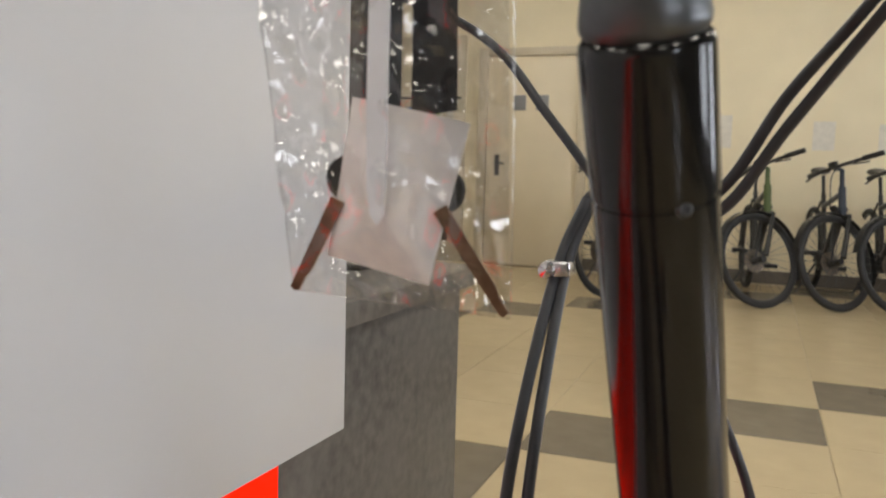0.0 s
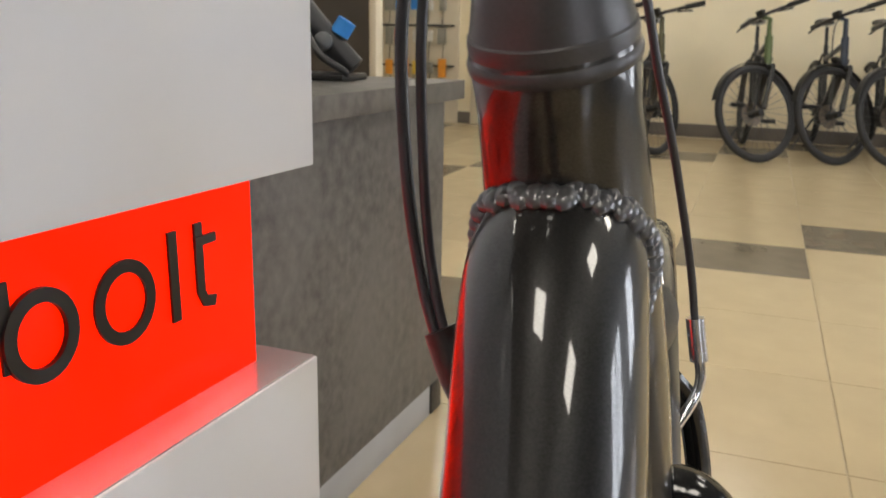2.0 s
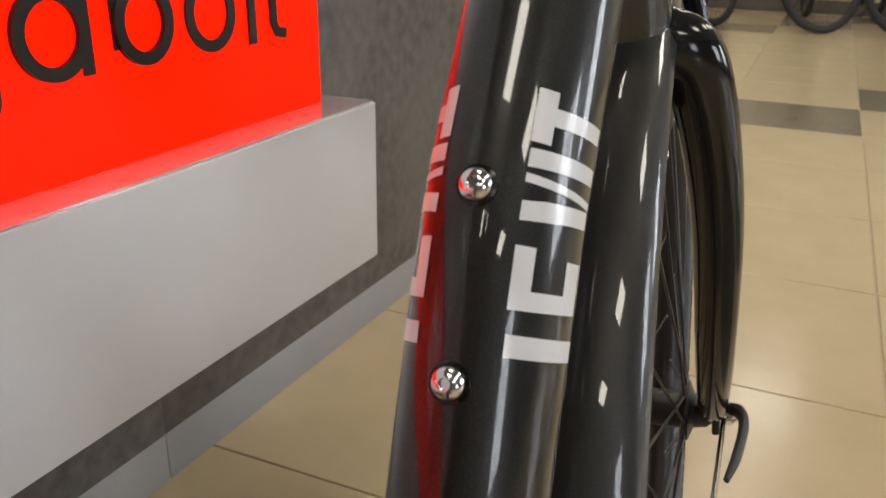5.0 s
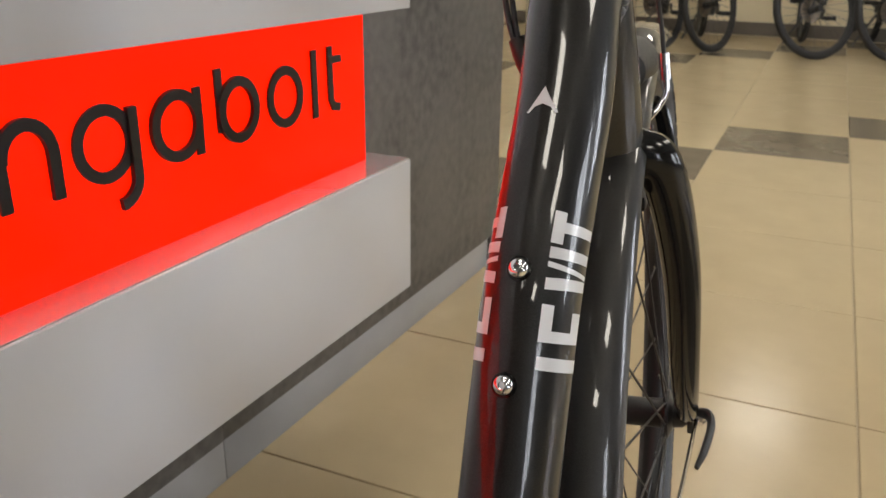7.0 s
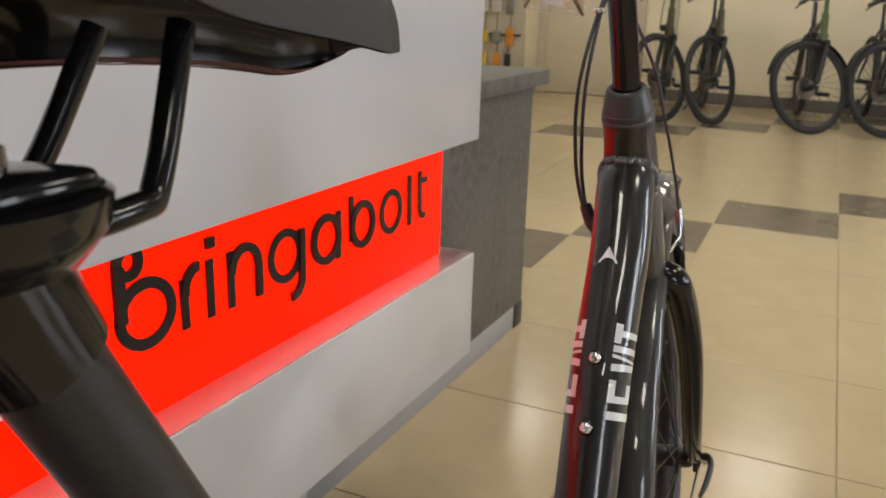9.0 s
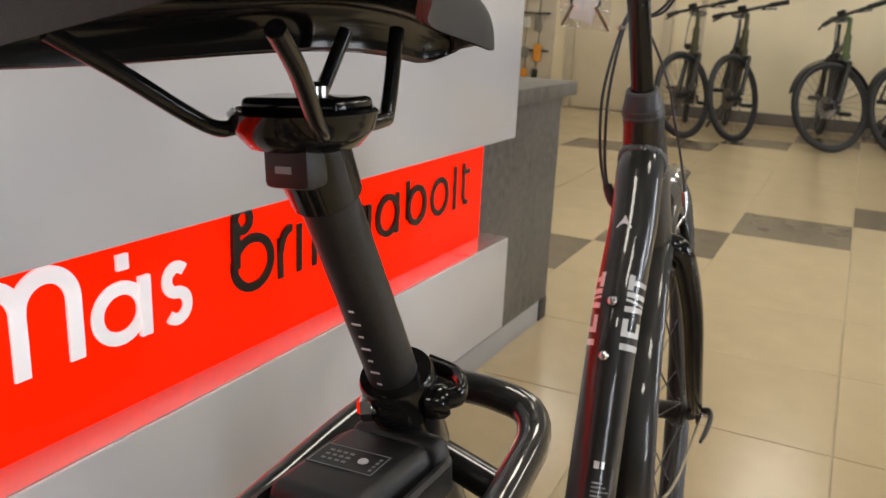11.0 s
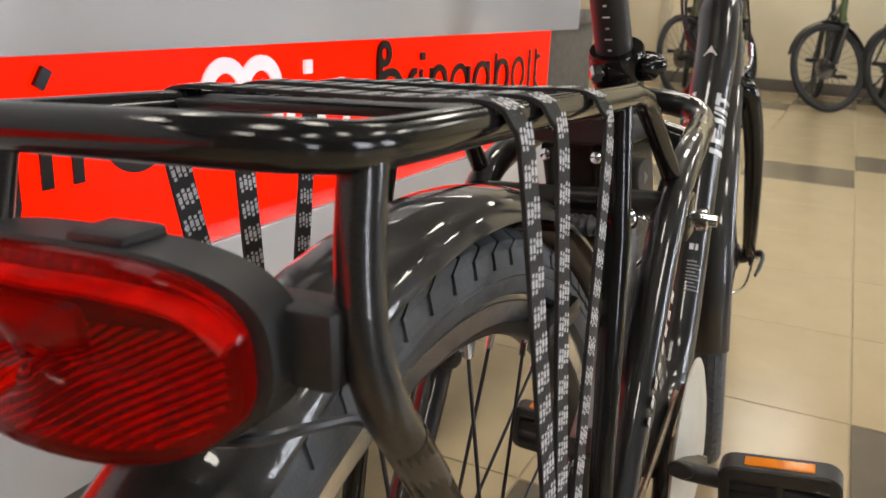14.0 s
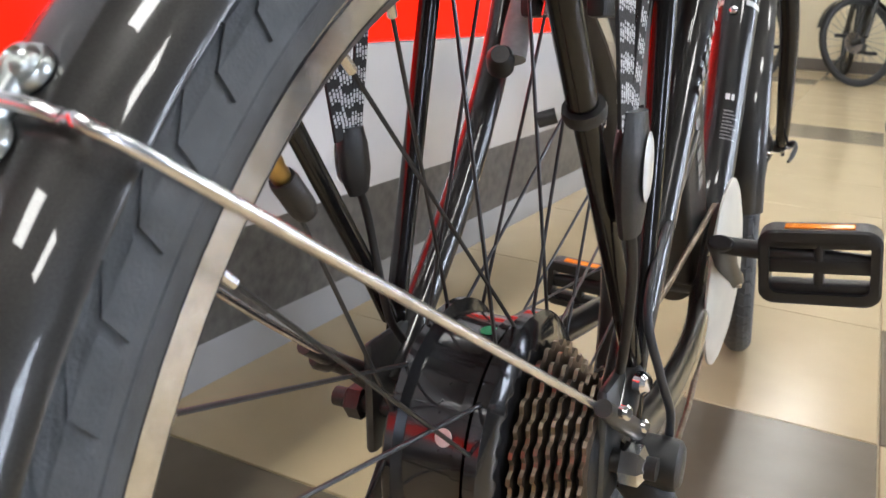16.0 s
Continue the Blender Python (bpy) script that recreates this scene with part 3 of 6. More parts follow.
def fender(name, y, z, r, a0, a1, half, label, cx=0.0):
    """A rounded mudguard round the axle at (y, z), from angle a0 to a1 (0 is ahead, 90 up)."""
    bm = bmesh.new()
    n, k = 64, 12
    outer, inner = [], []
    for i in range(n + 1):
        a = radians(a0 + (a1 - a0) * i / n)
        ro, ri = [], []
        for j in range(k + 1):
            w = -1 + 2 * j / k
            drop = 0.016 * (1 - math.sqrt(max(0.0, 1 - (w * 0.985) ** 2)))
            for lst, th in ((ro, 0.0), (ri, 0.0018)):
                rad = r - drop - th
                lst.append(bm.verts.new((cx + w * half, y + rad * math.cos(a), z + rad * math.sin(a))))
        outer.append(ro)
        inner.append(ri)
    for rows in (outer, inner):
        for p, q in zip(rows, rows[1:]):
            for j in range(k):
                bm.faces.new((p[j], p[j + 1], q[j + 1], q[j]))
    for i in range(n):
        for j in (0, k):
            bm.faces.new((outer[i][j], outer[i + 1][j], inner[i + 1][j], inner[i][j]))
    for i in (0, n):
        for j in range(k):
            bm.faces.new((outer[i][j], outer[i][j + 1], inner[i][j + 1], inner[i][j]))
    return part(name, bm, M_FENDER, bike, label)


ff = fender("front_fender", FY, FZ, 0.366, 82, 186, 0.0275, "gloss graphite-grey front mudguard")
for sx in (-1, 1):
    part("fender_stay", tube([(sx * 0.058, FY, FZ), (sx * 0.045, 0.86, 0.385), (sx * 0.030, 0.772, 0.398), (sx * 0.005, 0.757, 0.400)], 0.0019, 10, 8), M_CHROME, ff, "thin bright stay wire")
for dz in (-0.012, 0.012):
    part("bracket", lathe([(0.006, 0.0), (0.006, 0.003), (0.003, 0.005)], 14, aim((0, 0.7605, 0.40 + dz), (0, -1, 0.1))), M_CHROME, ff)
part("bracket", box(-0.007, 0.007, 0.7575, 0.7615, 0.386, 0.414, 0.001), M_CHROME, ff)
rf = fender("rear_fender", -0.022, 0.343, 0.3375, 32, 205, 0.0265, "gloss graphite-grey rear mudguard", 0.0)
for sx in (-1, 1):
    part("fender_stay", tube([(sx * 0.079, -0.050, 0.401), (sx * 0.058, -0.150, 0.470)] + ([(0.034, -0.268, 0.551), (0.016, -0.2800, 0.5625), (0.002, -0.2835, 0.5660)] if sx > 0 else [(-0.034, -0.262, 0.553), (-0.018, -0.2735, 0.5635), (-0.002, -0.2800, 0.5660)]), 0.0020, 10, 8), M_ALU, rf, "thin bright stay wire")
    sleeve = part("stay_sleeve", tube([(sx * 0.0775, -0.078, 0.4195), (sx * 0.079, -0.052, 0.402), (sx * 0.080, -0.022, 0.383)], 0.0052, 12, radii=[0.8, 1.0, 1.0]), M_PLASTIC, rf, "black plastic end sleeve of the stay")
    for py, pz in ((-0.066, 0.4125), (-0.028, 0.388)):
        part("sleeve_screw", lathe([(0.0034, 0.0), (0.0034, 0.003), (0.002, 0.0042)], 12, aim((sx * 0.0835, py - 0.002, pz + 0.002), (sx, -0.5, 0.3))), M_CHROME, sleeve, "bright screw")
FN = Vector((0, -0.74, 0.67))
stay_bracket = part("stay_bracket", tube([Vector((0.0, -0.2735, 0.5715)), Vector((0.0, -0.2795, 0.5645)), Vector((0.0, -0.2855, 0.5575))], 0.0030, 12, 4, flat=1.5, side=(1, 0, 0)), M_ZINC, rf, "galvanised two-lobed stay bracket")
for py, pz in ((-0.2730, 0.5708), (-0.2854, 0.5568)):
    at = Vector((0.0, py, pz))
    part("bracket_lobe", lathe([(0.0064, -0.0015), (0.0066, 0.0006), (0.0060, 0.0016), (0.0004, 0.0018)], 22, aim(at, FN)), M_ZINC, stay_bracket)
    part("stay_bolt", lathe([(0.0050, 0.0010), (0.0050, 0.0026), (0.0042, 0.0040), (0.0026, 0.0048), (0.0022, 0.0040), (0.0005, 0.0040)], 18, aim(at, FN)), M_ZINC, stay_bracket, "domed bolt head")
part("bracket_ear", box(-0.0125, -0.001, -0.2835, -0.2790, 0.5655, 0.5675, 0.0006), M_ZINC, stay_bracket)

# ---- rear wheel with hub motor and cassette
rw = make_wheel("rear_wheel", RY, RZ, RR, 0.2600, 0.060, 0.024, "black spoked rear wheel with hub motor", 86, -0.002, (-0.003, 0.021))
HY, HZ = RY - 0.003, RZ + 0.021
wm = wheel_matrix(HY, HZ)
hub = part("hub_motor", lathe([(0.014, -0.052), (0.018, -0.047), (0.021, -0.036), (0.046, -0.031), (0.058, -0.028), (0.067, -0.025), (0.069, -0.023), (0.069, -0.019), (0.0625, -0.017), (0.0620, 0.010), (0.0645, 0.0105), (0.0645, 0.0155), (0.0622, 0.016), (0.069, 0.019), (0.069, 0.025), (0.066, 0.028), (0.050, 0.031), (0.02, 0.034)], 56, wm), M_HUB, rw, "dark grey cylindrical hub motor")
for ang, mt, rr_ in ((157, M_WHITEPRINT, 0.0045), (99, mat("green_label", (0.05, 0.55, 0.25), 0.4, var=0.05), 0.0045)):
    ca_, sa_ = math.cos(radians(ang)), math.sin(radians(ang))
    part("label_dot", lathe([(rr_, 0.0), (rr_ * 0.9, 0.0004)], 16, aim((0.004 if ang == 157 else 0.006, HY + 0.0624 * ca_, HZ + 0.0624 * sa_), (0, ca_, sa_))), mt, hub)
for k in range(7):
    n, r0, xx = 28 - k * 2, 0.052 - k * 0.0036, 0.0355 + k * 0.0046
    bm = bmesh.new()
    ringa, ringb = [], []
    for i in range(n * 4):
        a = 2 * math.pi * i / (n * 4)
        rad = r0 + (0.0, 0.0032, 0.0034, 0.0)[i % 4]
        ringa.append(bm.verts.new((xx - 0.001, HY + rad * math.cos(a), HZ + rad * math.sin(a))))
        ringb.append(bm.verts.new((xx + 0.001, HY + rad * math.cos(a), HZ + rad * math.sin(a))))
    bm.faces.new(ringa)
    bm.faces.new(ringb[::-1])
    for i in range(len(ringa)):
        j = (i + 1) % len(ringa)
        bm.faces.new((ringa[i], ringa[j], ringb[j], ringb[i]))
    part("sprocket", bm, M_STEEL, rw, "brownish steel sprocket", smooth=False)
part("sprocket_body", lathe([(0.040, 0.033), (0.036, 0.045), (0.024, 0.064), (0.018, 0.066)], 32, wm), M_SATIN, rw)
part("axle", rod((-0.095, HY, HZ), (0.092, HY, HZ), 0.006), M_SATIN, rw)
part("axle_nut", lathe([(0.0105, 0.0), (0.0105, 0.009), (0.006, 0.012)], 6, aim((0.075, HY, HZ), (1, 0, 0))), M_CHROME, rw, smooth=False)
part("axle_nut", lathe([(0.0105, 0.0), (0.0105, 0.009), (0.006, 0.012)], 6, aim((-0.075, HY, HZ), (-1, 0, 0))), M_SATIN, rw, smooth=False)

part("torque_arm", tube([(-0.070, HY + 0.004, HZ + 0.012), (-0.076, HY - 0.012, HZ + 0.026), (-0.080, HY - 0.028, HZ + 0.036)], 0.0058, 14, 5, radii=[1.3, 1.0, 0.9]), M_PLASTIC, hub, "black cable exit lever")
part("cable_knob", lathe([(0.0062, 0.0), (0.0070, 0.002), (0.0070, 0.009), (0.0055, 0.011)], 16, aim((-0.0795, HY - 0.026, HZ + 0.035), (-0.4, -0.8, 0.5))), M_PLASTIC, hub)
valve_out = Vector((0, math.cos(radians(131)), math.sin(radians(131))))
valve_at = Vector((-0.002, RY, RZ)) + valve_out * 0.261
part("valve", lathe([(0.0040, 0.0), (0.0040, -0.008), (0.0034, -0.009), (0.0034, -0.016)], 14, aim(valve_at, valve_out)), M_BRASSY, rw, "brass tyre valve")
part("valve_cap", lathe([(0.0046, -0.014), (0.0050, -0.016), (0.0050, -0.030), (0.0040, -0.033)], 14, aim(valve_at, valve_out)), M_PLASTIC, rw)

# ---- rear triangle
part("seat_tube", tube([BB, SEAT_TOP], 0.0172, 28), M_PAINT, bike, "gloss black seat tube")
stays_r = [(0.066, -0.014, 0.378), (0.067, 0.040, 0.454), (0.067, 0.072, 0.500), (0.067, 0.110, 0.560), (0.067, 0.142, 0.602), (0.067, 0.168, 0.632), (0.0665, 0.197, 0.651), (0.065, 0.250, 0.664), (0.060, 0.312, 0.667), (0.055, 0.362, 0.670), (0.044, 0.384, 0.677), (0.024, 0.388, 0.682), (0.0, 0.388, 0.684)]
stays_l = [(-0.066, -0.014, 0.375), (-0.067, 0.075, 0.462), (-0.067, 0.135, 0.545), (-0.066, 0.165, 0.610), (-0.061, 0.205, 0.652), (-0.054, 0.280, 0.668), (-0.043, 0.345, 0.680), (-0.024, 0.380, 0.684)]
stays = stays_r + stays_l[::-1]
loop = part("seat_stay_loop", tube(stays, 0.0104, 20, 8, side=(0.2, 0.5, 1)), M_PAINT, bike, "gloss black tube loop of both seat stays round the seat tube")
for sx in (-1, 1):
    part("stub", tube([seat(-0.035, 0.0, sx * 0.008), (sx * 0.060 - 0.003, 0.318, 0.659)], 0.0095, 16), M_PAINT, loop)
    part("chain_stay", tube([(sx * 0.066, HY + 0.014, HZ - 0.010), (sx * 0.062, 0.15, 0.326), (sx * 0.048, 0.33, 0.304), (sx * 0.026, 0.49, 0.300)], 0.0108, 16, 6, flat=1.25), M_PAINT, bike, "gloss black chain stay")
    part("dropout", box(sx * 0.066 - 0.0035, sx * 0.066 + 0.0035, HY - 0.012, HY + 0.036, HZ - 0.026, HZ + 0.042, 0.004), M_ALUGREY, bike, "grey frame dropout")
part("stay_bridge", rod((-0.062, 0.176, 0.640), (0.062, 0.176, 0.642), 0.0080, 16), M_PAINT, loop)
part("stay_bridge", rod((-0.050, 0.150, 0.628), (0.050, 0.150, 0.630), 0.0045, 14), M_SATIN, loop)
part("cable_boot", lathe([(0.0040, 0.0)] + [(0.0058 if k % 2 else 0.0068, 0.002 + 0.0024 * k) for k in range(9)] + [(0.0035, 0.026)], 18, aim((0.004, 0.150, 0.631), (1, 0, 0))), M_PLASTIC, loop, "ribbed black rubber boot")
for sx in (-1, 1):
    arm = part("brake_arm", tube([(sx * 0.043, 0.092 if sx > 0 else 0.108, 0.520 if sx > 0 else 0.552), (sx * 0.046, 0.118 if sx > 0 else 0.126, 0.556 if sx > 0 else 0.574), (sx * 0.046, 0.146, 0.606), (sx * 0.044, 0.156, 0.634)], 0.0088, 14, 6, flat=0.6, radii=[1.1, 1.1, 1.0, 0.8]), M_BRAKEGREY, bike, "grey rim-brake arm")
    part("arm_bolt", lathe([(0.0065, 0.0), (0.0065, 0.006), (0.004, 0.0085), (0.0005, 0.009)], 12, aim((sx * 0.044, 0.1545, 0.635), (sx * 0.7, -0.6, 0.4))), M_CHROME, arm, "bright bolt")
    part("brake_pad", box(sx * 0.020 - 0.006, sx * 0.020 + 0.006, 0.075, 0.135, 0.578, 0.592, 0.004), M_PLASTIC, arm)
    part("boss", lathe([(0.009, 0.0), (0.009, 0.012), (0.006, 0.016)], 14, aim((sx * 0.052, 0.095 if sx > 0 else 0.112, 0.517 if sx > 0 else 0.548), (sx * -0.3, -0.8, 0.5))), M_SATIN, arm)
part("brake_wire", tube([(0.046, 0.158, 0.637), (0.056, 0.164, 0.634), (0.059, 0.162, 0.618), (0.050, 0.150, 0.604)], 0.0012, 8, 6), M_CHROME, bike)

# pale print along the right stay
SD = Vector((0.0, 0.038, 0.045)).normalized()
for k in range(8):
    q = Vector((0.0776, 0.092, 0.540)) + SD * (0.0105 * k)
    part("stay_print", prism([(-0.0032, -0.003), (0.0032, -0.003), (0.0032, 0.003 if k % 3 else 0.001), (-0.0032, 0.003)], 0.0004, lambda u, v, d: q + Vector((d, 0, 0)) + SD * v + Vector((0, -SD.z, SD.y)) * u), M_WHITEPRINT, loop)

# ---- seat post, clamp, saddle
HD = seat(0.170) + Vector((-0.006, 0, 0))
post = part("seatpost", tube([seat(-0.03), HD], 0.0136, 28), M_SATIN, bike, "satin black seat post with faint scale marks")
for k in range(7):
    f = (0.032 + k * 0.0085) / 0.170
    p = SEAT_TOP.lerp(HD, f) + SN * 0.0137
    w = 0.0026 if k % 2 else 0.0014
    part("scale_mark", prism([(-w, -0.0006), (w, -0.0006), (w, 0.0006), (-w, 0.0006)], 0.0003, lambda u, v, d: p + Vector((u, 0, 0)) + SU * v + SN * d), M_WHITEPRINT, post)
clamp = part("seat_clamp", lathe([(0.0172, 0.0), (0.0205, 0.001), (0.0205, 0.022), (0.0195, 0.024), (0.0140, 0.024)], 32, aim(seat(0.003), SU)), M_BLACKMETAL, bike, "black seat clamp with quick release")
part("clamp_neck", tube([seat(-0.03), seat(0.005)], 0.0184, 28), M_PAINT, clamp)
cb = Vector((0.0065, 0.292, 0.7135))
CBD = Vector((0.88, 0.43, 0.10)).normalized()
part("clamp_lug", box(-0.006, 0.013, cb.y - 0.006, cb.y + 0.012, cb.z - 0.011, cb.z + 0.011, 0.003), M_BLACKMETAL, clamp)
part("clamp_bolt", rod(cb - CBD * 0.022, cb + CBD * 0.024, 0.0036), M_ALU, clamp)
part("clamp_nut", lathe([(0.0068, 0.0), (0.0068, 0.006), (0.004, 0.008)], 6, aim(cb - CBD * 0.016, -CBD)), M_CHROME, clamp, "bright clamp nut", smooth=False)
part("clamp_barrel", lathe([(0.0078, -0.006), (0.0085, -0.004), (0.0085, 0.004), (0.0078, 0.006)], 20, aim(cb - CBD * 0.006, CBD)), M_BLACKMETAL, clamp)
part("clamp_cam", lathe([(0.0088, 0.0), (0.0095, 0.003), (0.0095, 0.010), (0.0075, 0.013)], 20, aim(cb + CBD * 0.012, CBD)), M_BLACKMETAL, clamp)
part("clamp_lever", tube([cb + CBD * 0.021, cb + Vector((0.025, 0.020, 0.003)), cb + Vector((0.016, 0.034, 0.006)), cb + Vector((-0.004, 0.040, 0.008))], 0.006, 12, 6, side=(0, 0, 1), flat=0.55), M_BLACKMETAL, clamp)
# clamp head under the rails: an oval dish, a plate and a wedge
bowl = lathe([(0.012, -0.010), (0.026, -0.007), (0.034, 0.001), (0.0355, 0.008), (0.0335, 0.0095), (0.030, 0.006), (0.012, 0.003)], 40, Matrix.Translation(HD + Vector((0, -0.002, 0.006))) @ Matrix.Diagonal((0.92, 0.88, 1, 1)))
headp = part("post_head", bowl, M_BLACKMETAL, bike, "glossy black seat-post head")
part("head_wedge", tube([seat(0.140, 0, -0.0049), seat(0.142, 0, -0.0050), seat(0.172, 0, -0.006)], 0.0165, 24, radii=[0.84, 1.0, 1.1]), M_BLACKMETAL, headp)
part("head_plate", box(HD.x - 0.008, HD.x + 0.015, HD.y - 0.022, HD.y - 0.006, HD.z - 0.017, HD.z + 0.002, 0.003), M_PLASTIC, headp)
part("plate_mark", box(HD.x - 0.001, HD.x + 0.007, HD.y - 0.0226, HD.y - 0.0219, HD.z - 0.010, HD.z - 0.007), M_GREYPRINT, headp)
part("top_yoke", box(HD.x - 0.025, HD.x + 0.025, HD.y - 0.014, HD.y + 0.016, HD.z + 0.012, HD.z + 0.020, 0.003, 3), M_BLACKMETAL, headp)
part("yoke_bolt", lathe([(0.006, 0.0), (0.006, 0.005), (0.003, 0.007)], 12, aim(HD + Vector((0.002, 0.004, 0.019)), (0, 0, 1))), M_CHROME, headp)
SY0, SY1 = 0.116, 0.406


def saddle_row(u, a, inner):
    """A point of the saddle: u from the rear (0) to the nose (1), a the angle across it."""
    w = 0.023 + 0.062 / (1 + math.exp((u - 0.44) * 11))
    if u < 0.12:
        w *= 0.62 + 0.38 * math.sqrt(max(0.0, 1 - (1 - u / 0.12) ** 2))
    edge = 0.907 - 0.006 * u - 0.016 * u ** 4
    crown = 0.048 - 0.014 * u
    if u > 0.88:
        k = math.sqrt(max(0.0, 1 - ((u - 0.88) / 0.12) ** 2))
        w *= 0.30 + 0.70 * k
        crown *= 0.12 + 0.88 * k
        edge += 0.016 * (1 - k)
    c, s = math.cos(a), math.sin(a)
    x = w * math.copysign(abs(c) ** 0.75, c) * (0.93 if inner else 1.0)
    z = edge + crown * abs(s) ** 0.7 * (0.62 if inner else 1.0)
    if not inner:
        z -= 0.010 * math.exp(-(x / 0.009) ** 2) * min(1.0, u * 3)
    y = SY0 + u * (SY1 - SY0) - 0.026 * math.exp(-(x / 0.0085) ** 2) * max(0.0, (u - 0.8) / 0.2) ** 1.5
    return Vector((x - 0.004, y, z + 0.17 * x))


for name, inner in (("saddle", False), ("saddle_base", True)):
    bm = bmesh.new()
    ns, na = 44, 36
    rows = [[bm.verts.new(saddle_row(1 - (1 - i / ns) ** 1.7, math.pi * j / na, inner)) for j in range(na + 1)] for i in range(ns + 1)]
    for p, q in zip(rows, rows[1:]):
        for j in range(na):
            bm.faces.new((p[j], p[j + 1], q[j + 1], q[j]))
    if not inner:
        # rolled lower edge
        for side in (0, na):
            rim_in = [bm.verts.new(r[side].co + Vector((-math.copysign(0.006, r[side].co.x + 0.004), 0, 0.002))) for r in rows]
            for i in range(ns):
                bm.faces.new((rows[i][side], rows[i + 1][side], rim_in[i + 1], rim_in[i]))
        bm.faces.new(rows[0])
        bm.faces.new(rows[-1][::-1])
        saddle = part("saddle", bm, M_SADDLE, bike, "black padded saddle with a relief channel on black rails")
    else:
        part("saddle_base", bm, M_BLACKMETAL, saddle, "glossy black underside shell")
for sx in (-1, 1):
    part("saddle_rail", tube([(sx * 0.050 - 0.004, 0.148, 0.906), (sx * 0.042 - 0.004, 0.170, 0.892), (sx * 0.028 - 0.006, 0.204, HD.z + 0.010), (sx * 0.0225 - 0.006, 0.220, HD.z + 0.008), (sx * 0.022 - 0.006, 0.260, HD.z + 0.008), (sx * 0.020 - 0.006, 0.271, HD.z + 0.013), (sx * 0.014 - 0.005, 0.290, 0.906)], 0.0036, 12, 6), M_BLACKMETAL, saddle, "black steel rail")

# ---- battery behind the seat tube
def block_along_seat(s0, s1, b0, b1, w0, w1, bevel, seg=3, xoff=0.0):
    bm = bmesh.new()
    vs = []
    for x in (-1, 1):
        for b in (b0, b1):
            for s, w in ((s0, w0), (s1, w1)):
                vs.append(bm.verts.new(seat(s, b, x * w + xoff)))
    fs = [bm.faces.new([vs[i] for i in f]) for f in ((0, 1, 3, 2), (4, 6, 7, 5), (0, 4, 5, 1), (2, 3, 7, 6), (0, 2, 6, 4), (1, 5, 7, 3))]
    bmesh.ops.recalc_face_normals(bm, faces=bm.faces)
    bmesh.ops.bevel(bm, geom=list(bm.edges), offset=bevel, segments=seg, profile=0.6, affect="EDGES")
    return bm


def rounded(hw, hh, r, n=6):
    """The outline of a rounded oblong."""
    pts = []
    for cx, cy, a0 in ((hw - r, hh - r, 0), (r - hw, hh - r, 90), (r - hw, r - hh, 180), (hw - r, r - hh, 270)):
        pts += [(cx + r * math.cos(radians(a0 + 90 * k / n)), cy + r * math.sin(radians(a0 + 90 * k / n))) for k in range(n + 1)]
    return pts


def plate_with_hole(hw, hh, r, iw, ih, ir, depth, m):
    """A rounded oblong ring, depth either side of its middle plane."""
    bm = bmesh.new()
    loops = [[bm.verts.new(m @ Vector((x, y, z))) for x, y in o] for o, z in ((rounded(hw - 0.002, hh - 0.002, r), depth), (rounded(hw, hh, r), depth - 0.002), (rounded(hw, hh, r), 0.002 - depth), (rounded(hw - 0.002, hh - 0.002, r), -depth), (rounded(iw, ih, ir), -depth), (rounded(iw, ih, ir), depth))]
    n = len(loops[0])
    for a, b in zip(loops, loops[1:] + loops[:1]):
        for k in range(n):
            bm.faces.new((a[k], a[(k + 1) % n], b[(k + 1) % n], b[k]))
    return bm


def frustum(low, high, bevel, seg=3):
    """A bevelled block between two level rectangles (x0, x1, y0, y1, z)."""
    bm = bmesh.new()
    vs = []
    for x in (0, 1):
        for y in (2, 3):
            for r in (low, high):
                vs.append(bm.verts.new((r[x], r[y], r[4])))
    for f in ((0, 1, 3, 2), (4, 6, 7, 5), (0, 4, 5, 1), (2, 3, 7, 6), (0, 2, 6, 4), (1, 5, 7, 3)):
        bm.faces.new([vs[i] for i in f])
    bmesh.ops.recalc_face_normals(bm, faces=bm.faces)
    bmesh.ops.bevel(bm, geom=list(bm.edges), offset=bevel, segments=seg, profile=0.6, affect="EDGES")
    return bm


battery = part("battery", block_along_seat(-0.385, -0.09, 0.0185, 0.082, 0.030, 0.032, 0.008), M_PLASTIC, bike, "satin black battery case behind the seat tube")
part("battery_head", frustum((-0.026, 0.034, 0.244, 0.332, 0.590), (-0.025, 0.036, 0.217, 0.298, 0.676), 0.010, 4), M_PLASTIC, battery)
part("battery_rim", plate_with_hole(0.0380, 0.0475, 0.013, 0.0335, 0.0430, 0.010, 0.0095, Matrix.Translation((0.006, 0.2530, 0.6800)) @ Matrix.Rotation(radians(2), 4, "Z")), M_PLASTIC, battery, "overhanging rim round the lid")
part("handle_lid", frustum((-0.024, 0.036, 0.215, 0.291, 0.678), (-0.022, 0.032, 0.221, 0.288, 0.6970), 0.0060, 4), M_PLASTIC, battery, "raised carrying lid")
part("lid_ridge", frustum((-0.026, 0.040, 0.284, 0.301, 0.680), (-0.020, 0.036, 0.287, 0.299, 0.699), 0.005, 3), M_PLASTIC, battery)
DX, DY, DZ = 0.001, 0.256, 0.6971


def on_lid(x0, x1, y0, y1, z1):
    """A flat print on the lid, turned with it a little."""
    bm = box(x0, x1, y0, y1, -0.0006, z1)
    bmesh.ops.transform(bm, matrix=pose(DX, DY, DZ, 0, 0, 3), verts=bm.verts)
    return bm


